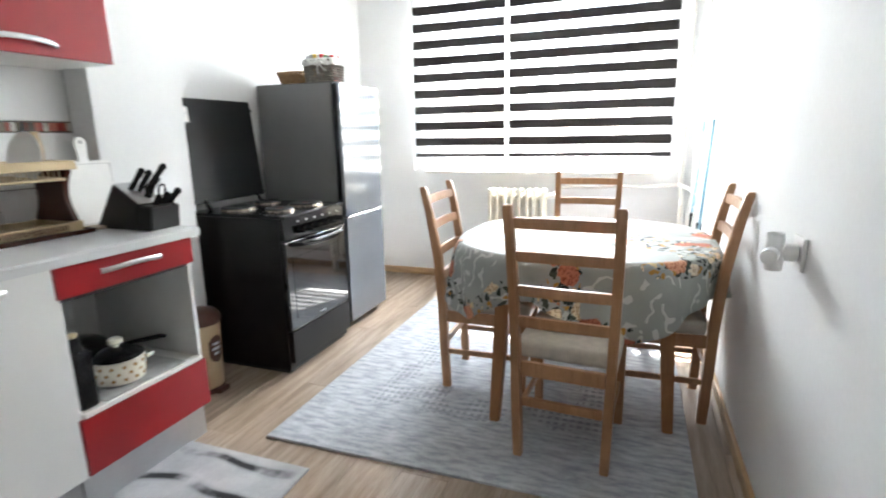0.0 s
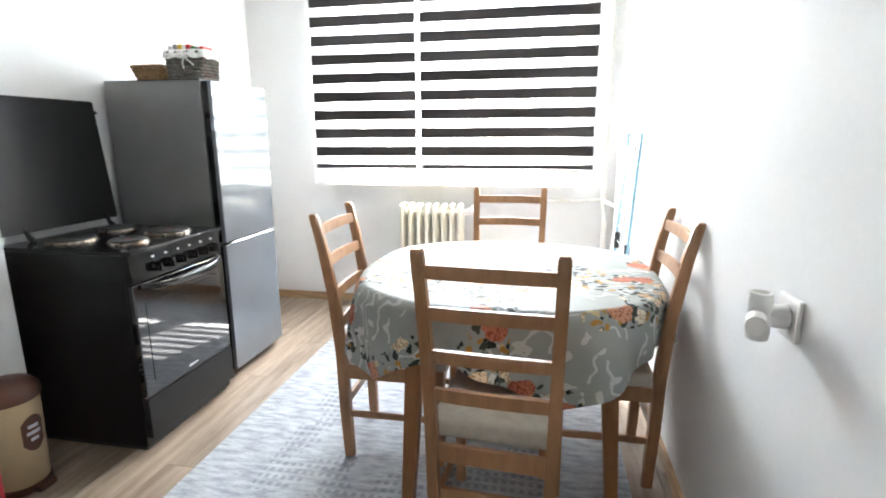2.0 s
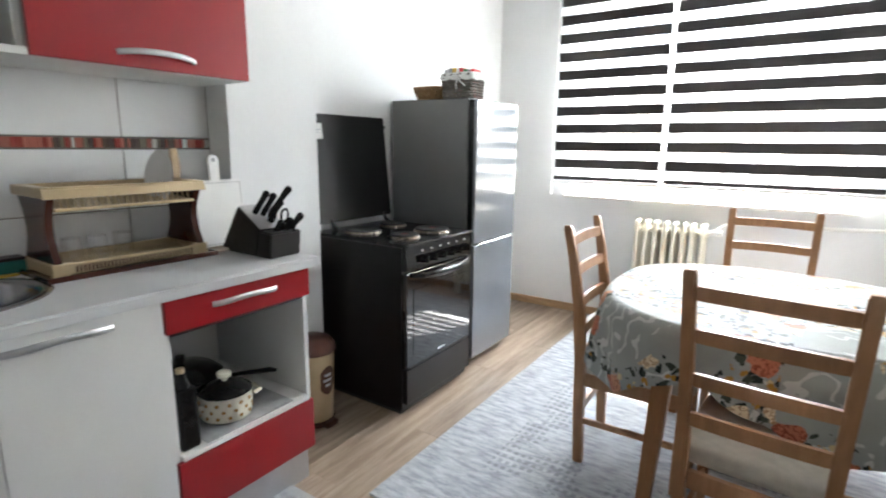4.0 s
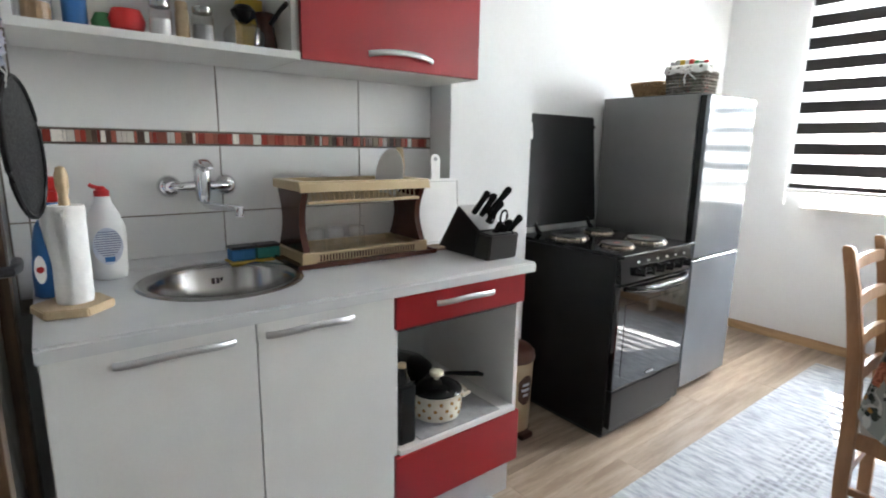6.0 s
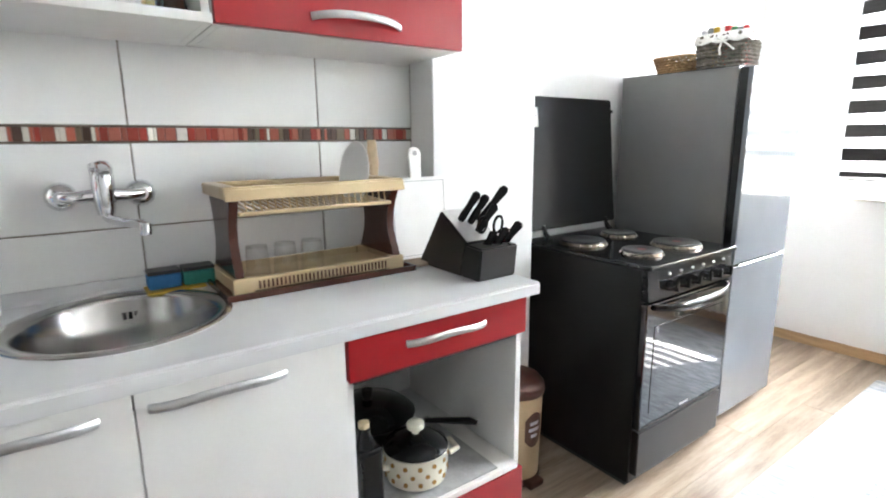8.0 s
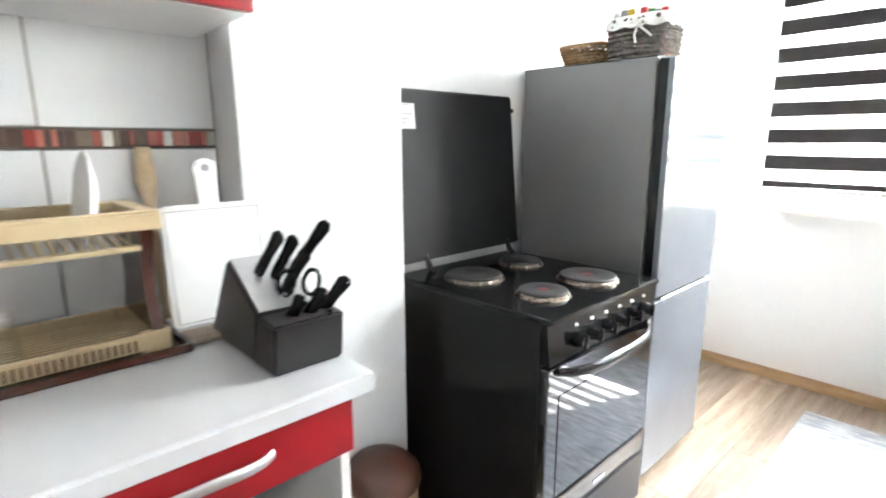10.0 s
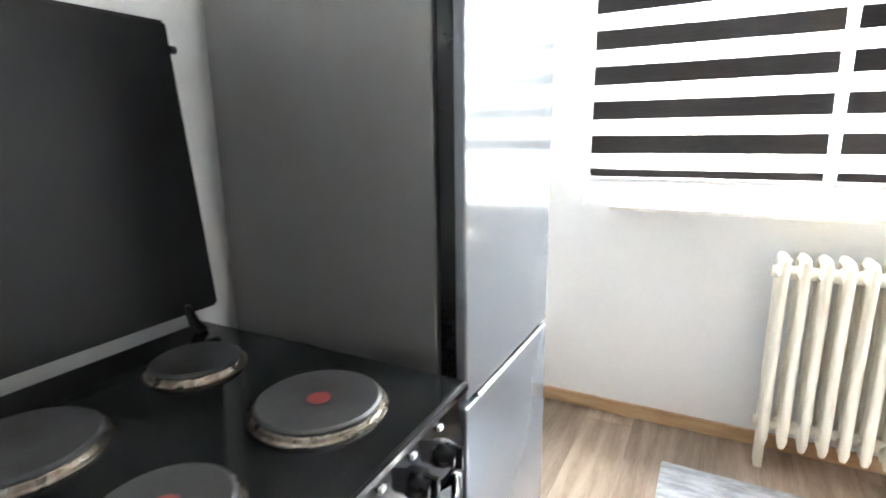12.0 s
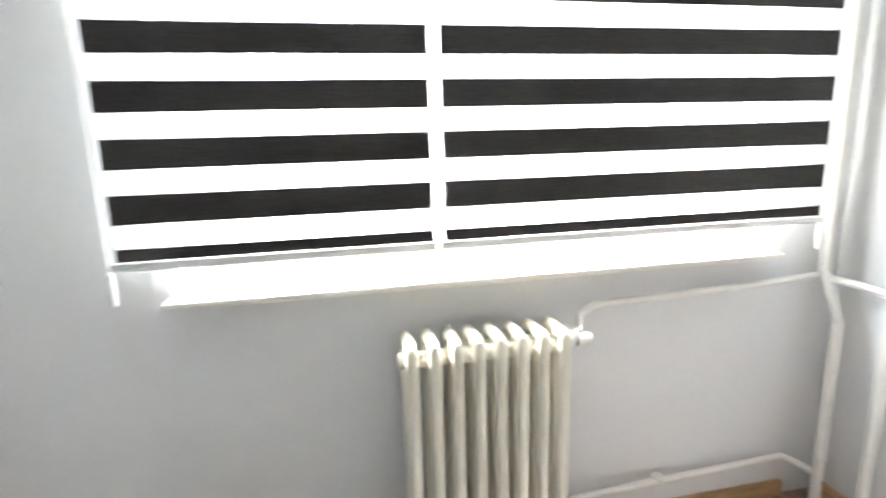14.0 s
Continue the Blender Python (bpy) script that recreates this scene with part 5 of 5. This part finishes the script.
smooth(part("pan", lathe(-2.30, 2.78, [(0.10, SHZ + 0.003), (0.12, SHZ + 0.01), (0.14, SHZ + 0.085), (0.145, SHZ + 0.09), (0.136, SHZ + 0.088), (0.11, SHZ + 0.012), (0.001, SHZ + 0.01)], 40), M_BLACK, pan), 40)
smooth(part("pan_lid", lathe(-2.30, 2.78, [(0.143, SHZ + 0.092), (0.12, SHZ + 0.112), (0.05, SHZ + 0.13), (0.001, SHZ + 0.133)], 40), M_BLACKG, pan, "dark glass lid"), 40)
smooth(part("lid_knob", lathe(-2.30, 2.78, [(0.012, SHZ + 0.130), (0.018, SHZ + 0.152), (0.016, SHZ + 0.165), (0.001, SHZ + 0.166)], 16), M_BLACK, pan))
smooth(part("pan_handle", sweep([(-2.19, 2.86, SHZ + 0.082), (-2.13, 2.92, SHZ + 0.092), (-2.06, 2.985, SHZ + 0.10), (-2.04, 3.0, SHZ + 0.098)], [0.008, 0.010, 0.013, 0.008], 10, squash=(1.2, 0.7)), M_BLACK, pan, "black pan handle"))
bt = thing("oil_bottle", (-1.985, 2.61, SHZ), "dark square bottle standing on the open shelf", "bottle")
part("bottle", box(-2.03, -1.955, 2.582, 2.645, SHZ, SHZ + 0.20, 0.012, seg=3), M_BLACKG, bt)
smooth(part("neck", lathe(-1.99, 2.613, [(0.028, SHZ + 0.198), (0.016, SHZ + 0.225), (0.014, SHZ + 0.245), (0.001, SHZ + 0.246)], 16), M_BLACKG, bt))
smooth(part("cap", lathe(-1.99, 2.613, [(0.013, SHZ + 0.24), (0.013, SHZ + 0.258), (0.001, SHZ + 0.26)], 16), M_BINBODY, bt, "pale cap"))

# jars on the wall shelf
JZ = UZ0 + 0.0205


def jar(x, y, r, h, glass_m, cap_m, lab, fill=None):
    j = thing("spice_jar", (x, y, JZ), lab, "jar", "jars on the wall shelf")
    smooth(part("jar", lathe(x, y, [(r * 0.9, JZ), (r, JZ + 0.006), (r, JZ + h * 0.72), (r * 0.8, JZ + h * 0.8), (r * 0.8, JZ + h * 0.82), (0.001, JZ + h * 0.82)], 20), glass_m, j), 50)
    smooth(part("lid", lathe(x, y, [(r * 0.86, JZ + h * 0.82), (r * 0.9, JZ + h * 0.84), (r * 0.9, JZ + h * 0.98), (r * 0.8, JZ + h), (0.001, JZ + h)], 20), cap_m, j))
    if fill:
        part("contents", lathe(x, y, [(r * 0.85, JZ + 0.006), (r * 0.9, JZ + 0.01), (r * 0.9, JZ + h * 0.5), (0.001, JZ + h * 0.52)], 16), fill, j)


jar(-2.30, 1.825, 0.032, 0.095, M_CLEAR, M_WICKB, "small glass jar of brown spice with a lid", M_WICKB)
jar(-2.33, 1.90, 0.026, 0.12, M_BLUE, M_PLAST, "small blue tin with a white lid")
jar(-2.28, 2.075, 0.026, 0.09, M_CLEAR, M_STEEL, "small glass salt shaker with a steel lid", M_PAPER)
jar(-2.30, 2.13, 0.017, 0.10, M_PINE, M_PINE, "small turned wooden pepper mill")
jar(-2.28, 2.175, 0.027, 0.09, M_CLEAR, M_STEEL, "small glass pepper shaker with a steel lid", M_GREY)
fb = thing("fruit_ornament", (-2.32, 1.99, JZ), "red and green painted fruit ornament on the shelf", "ornament")
smooth(part("fruit", lathe(-2.31, 2.005, [(0.015, JZ), (0.036, JZ + 0.014), (0.042, JZ + 0.035), (0.032, JZ + 0.062), (0.001, JZ + 0.068)], 20), M_REDP, fb))
smooth(part("leaf_fruit", lathe(-2.33, 1.958, [(0.012, JZ), (0.026, JZ + 0.014), (0.028, JZ + 0.03), (0.018, JZ + 0.05), (0.001, JZ + 0.054)], 16), M_GREEN, fb))
sg = thing("sugar_bowl", (-2.30, 2.29, JZ), "cut glass sugar bowl with a dark knob lid", "bowl")
smooth(part("bowl", lathe(-2.29, 2.285, [(0.04, JZ), (0.052, JZ + 0.01), (0.055, JZ + 0.04), (0.045, JZ + 0.055), (0.03, JZ + 0.066), (0.001, JZ + 0.07)], 18), M_CLEAR, sg), 20)
smooth(part("knob", lathe(-2.29, 2.285, [(0.01, JZ + 0.068), (0.03, JZ + 0.085), (0.034, JZ + 0.10), (0.02, JZ + 0.115), (0.001, JZ + 0.118)], 18), M_BLACKG, sg, "dark lid"))
cz = thing("coffee_pot", (-2.40, 2.36, JZ), "dark red long-handled coffee pot on the shelf", "pot")
smooth(part("pot", lathe(-2.33, 2.358, [(0.033, JZ), (0.035, JZ + 0.01), (0.024, JZ + 0.08), (0.03, JZ + 0.11), (0.028, JZ + 0.112), (0.001, JZ + 0.10)], 20), M_BROWN, cz))
smooth(part("pot_handle", sweep([(-2.30, 2.365, JZ + 0.08), (-2.25, 2.375, JZ + 0.11), (-2.225, 2.385, JZ + 0.125)], 0.007, 8), M_BLACK, cz))
yb = thing("food_box", (-2.45, 2.35, JZ), "yellow and dark food packet behind the coffee pot", "packet")
part("packet", box(-2.49, -2.42, 2.32, 2.385, JZ, JZ + 0.17, 0.004), M_YELL, yb)

# ---- pedal bin ----
bn = thing("pedal_bin", (-2.27, 3.40, 0), "beige pedal bin with a brown lid", "bin")
BX, BY = -2.29, 3.395
smooth(part("body", lathe(BX, BY, [(0.087, 0.012), (0.093, 0.02), (0.103, 0.35), (0.106, 0.362), (0.001, 0.363)], 36, sy=0.95), M_BINBODY, bn), 40)
smooth(part("lid", lathe(BX, BY, [(0.108, 0.356), (0.111, 0.366), (0.108, 0.39), (0.089, 0.412), (0.05, 0.424), (0.001, 0.427)], 36, sy=0.95), M_BINLID, bn, "brown domed lid"), 40)
smooth(part("base", lathe(BX, BY, [(0.092, 0), (0.10, 0.004), (0.098, 0.028), (0.09, 0.03)], 36, sy=0.95), M_BINLID, bn, "brown base ring"))
part("pedal", box(BX + 0.082, BX + 0.125, BY - 0.035, BY + 0.035, 0.004, 0.03, 0.008), M_BINLID, bn, "brown foot pedal")
bl = bmesh.new()
for (w0, h0, h1) in ((0.045, 0.16, 0.30),):
    cols = []
    for i in range(13):
        a = radians(-24 + i * 4)
        f = abs(i - 6) / 6
        top_, bot_ = h1 - 0.03 * f * f, h0 + 0.03 * f * f
        r0, r1 = 0.093 + (bot_ - 0.02) * 0.0303 + 0.0012, 0.093 + (top_ - 0.02) * 0.0303 + 0.0012
        cols.append((bl.verts.new((BX + r0 * math.cos(a), BY + 0.95 * r0 * math.sin(a), bot_)), bl.verts.new((BX + r1 * math.cos(a), BY + 0.95 * r1 * math.sin(a), top_))))
    for a, c in zip(cols, cols[1:]):
        bl.faces.new((a[0], c[0], c[1], a[1]))
lb = part("label", bl, M_BINLID, bn, "brown printed oval label")
for z, w in ((0.20, 0.6), (0.225, 1.0), (0.25, 0.8)):
    q = bmesh.new()
    cols = []
    for i in range(7):
        a = radians((-15 + i * 5) * w)
        r = 0.093 + (z - 0.02) * 0.0303 + 0.0022
        cols.append((q.verts.new((BX + r * math.cos(a), BY + 0.95 * r * math.sin(a), z)), q.verts.new((BX + r * math.cos(a), BY + 0.95 * r * math.sin(a), z + 0.013))))
    for a, c in zip(cols, cols[1:]):
        q.faces.new((a[0], c[0], c[1], a[1]))
    part("print_bar", q, M_LABEL, lb)

# ---- open glazed door beside the worktop ----
DY0, DY1 = 1.685, 1.715
gd = thing("glazed_door", (-1.97, 1.715, 0), "open dark brown wooden door with a large glass pane", "door", kind="structure")
for a, c in ((-1.69, -1.625), (-2.29, -2.20)):
    part("stile", box(a, c, DY0, DY1, 0.01, 2.03, 0.004), M_DOORWOOD, gd)
part("rail", box(-2.20, -1.69, DY0, DY1, 0.01, 0.18, 0.004), M_DOORWOOD, gd)
part("rail", box(-2.20, -1.69, DY0, DY1, 1.93, 2.03, 0.004), M_DOORWOOD, gd)
part("pane", box(-2.20, -1.69, 1.698, 1.702, 0.18, 1.93), M_DGLASS, gd, "clear glass pane")
lk = part("lock_plate", box(-1.675, -1.64, DY1, DY1 + 0.004, 0.95, 1.16, 0.001), M_DARK, gd)
smooth(part("door_handle", sweep([(-1.657, DY1 + 0.003, 1.10), (-1.657, DY1 + 0.035, 1.10), (-1.68, DY1 + 0.04, 1.10), (-1.76, DY1 + 0.038, 1.095)], 0.008, 8), M_DARK, lk, "dark metal door handle"))
spl = thing("splatter_screen", (-1.87, 1.785, 1.14), "black mesh splatter screen hanging beside the worktop", "kitchen tool")
oval = [(-1.87 + 0.07 * math.cos(k * math.tau / 40), 1.778 - 0.024 * math.cos(k * math.tau / 40), 1.265 + 0.115 * math.sin(k * math.tau / 40) + 0.02 * math.cos(k * math.tau / 40)) for k in range(40)]
smooth(part("rim", sweep(oval, 0.0045, 6, closed=True), M_BLACK, spl))
sc = bmesh.new()
sc.faces.new([sc.verts.new(p) for p in oval])
bmesh.ops.solidify(sc, geom=sc.faces[:], thickness=0.002)
part("screen", sc, M_MESH, spl, "dark fine mesh")
smooth(part("strap", sweep([(-1.87, 1.764, 1.375), (-1.87, 1.755, 1.40), (-1.87, 1.732, 1.42)], [0.008, 0.012, 0.006], 8), M_BLACK, spl))
mk = thing("face_mask", (-1.87, 1.785, 1.40), "crumpled pale blue disposable face mask hanging on a hook", "face mask")
mb = bmesh.new()
grid = [[mb.verts.new((-1.91 + 0.08 * u / 8, 1.752 + 0.012 * math.sin(u * 1.1) + 0.008 * (w % 2) + 0.004 * math.sin(u * 2.3 + w), 1.39 + 0.0085 * w + 0.006 * math.sin(u))) for u in range(9)] for w in range(11)]
for a, c in zip(grid, grid[1:]):
    for u in range(8):
        mb.faces.new((a[u], a[u + 1], c[u + 1], c[u]))
bmesh.ops.solidify(mb, geom=mb.faces[:], thickness=0.002)
smooth(part("mask", mb, M_LABEL, mk), 80)
part("ear_loop", sweep([(-1.83, 1.755, 1.40), (-1.815, 1.77, 1.38), (-1.84, 1.765, 1.36)], 0.002, 6), M_PLAST, mk)

# ---- tiles, mosaic strip and planks ----
tiles = {}


def tile_piece(y0, y1, z0, z1):
    key = (round(y1 - y0, 3), round(z1 - z0, 3))
    if key not in tiles:
        bm = box(-0.004, 0.004, -key[0] / 2, key[0] / 2, -key[1] / 2, key[1] / 2, 0.0015, seg=1)
        me = bpy.data.meshes.new("tile")
        bm.to_mesh(me)
        bm.free()
        me.materials.append(M_TILE)
        tiles[key] = me
    ob = new("tile", tiles[key])
    ob.location = (-2.540, (y0 + y1) / 2, (z0 + z1) / 2)
    ob.parent = splash
    return ob


splash = structure("wall_tiles", box(-2.546, -2.5395, 1.710, 3.111, 0.80, 1.56), M_GROUT, "glossy white wall tiles with a coloured mosaic strip", "wall tiles")
G = 0.0022
cols_y = [(1.712, 1.757), (1.757, 2.264), (2.264, 2.771), (2.771, 3.110)]
rows_z = [(0.842, 1.057), (1.057, 1.272), (1.314, 1.558)]
for y0, y1 in cols_y:
    for z0, z1 in rows_z:
        tile_piece(y0 + G, y1 - G, z0 + G, z1 - G)
end_tiles = structure("wall_end_tiles", box(-2.536, -2.305, 1.6832, 1.6900, 0.80, 1.56), M_GROUT, "glossy white tiles on the short wall end", "wall tiles")
for z0, z1 in ((0.842, 1.057), (1.057, 1.272), (1.274, 1.558)):
    bm = box(-2.5335 + G, -2.306, 1.690, 1.696, z0 + G, z1 - G, 0.0015, seg=1)
    part("tile", bm, M_TILE, end_tiles)
rng = random.Random(5)
bars = {}
for wdt in (0.008, 0.013, 0.019, 0.027):
    for i, m in enumerate(MOSAIC):
        bm = box(-0.004, 0.004, -wdt / 2 + 0.0004, wdt / 2 - 0.0004, -0.0165, 0.0165, 0.001, seg=1)
        me = bpy.data.meshes.new("mosaic")
        bm.to_mesh(me)
        bm.free()
        me.materials.append(m)
        bars[wdt, i] = me
y = 1.714
while y < 3.105:
    wdt = min(rng.choice((0.008, 0.013, 0.013, 0.019, 0.027)), 3.109 - y)
    wdt = max(k for k in (0.008, 0.013, 0.019, 0.027) if k <= max(wdt, 0.008))
    ob = new("mosaic_piece", bars[wdt, rng.choice((0, 0, 1, 2, 2, 3, 3, 4))])
    ob.location, ob.parent = (-2.540, y + wdt / 2, 1.293), splash
    y += wdt
strip = box(-2.541, -2.5352, 1.714, 3.108, 1.2735, 1.2755)
box(-2.541, -2.5352, 1.714, 3.108, 1.3105, 1.3125, bm=strip)
part("strip_edge", strip, MOSAIC[1], splash, "dark brown edging")

PW, PL = 0.192, 1.285
plank_me = {}
x = XL
i = 0
while x < XR:
    w = min(PW, XR - x)
    y = YB - [0.0, 0.7, 0.3, 1.0, 0.5][i % 5]
    while y < YW:
        y0, y1 = max(y, YB), min(y + PL, YW)
        if y1 - y0 > 0.02:
            key = (round(w, 3), round(y1 - y0, 3))
            if key not in plank_me:
                bm = box(-w / 2 + 0.0004, w / 2 - 0.0004, -(y1 - y0) / 2 + 0.0004, (y1 - y0) / 2 - 0.0004, -0.006, 0, 0.0009, seg=1)
                me = bpy.data.meshes.new("plank")
                bm.to_mesh(me)
                bm.free()
                me.materials.append(M_PLANK)
                plank_me[key] = me
            ob = new("plank", plank_me[key])
            ob.location, ob.parent = (x + w / 2, (y0 + y1) / 2, 0.0), floor
        y += PL
    x += PW
    i += 1
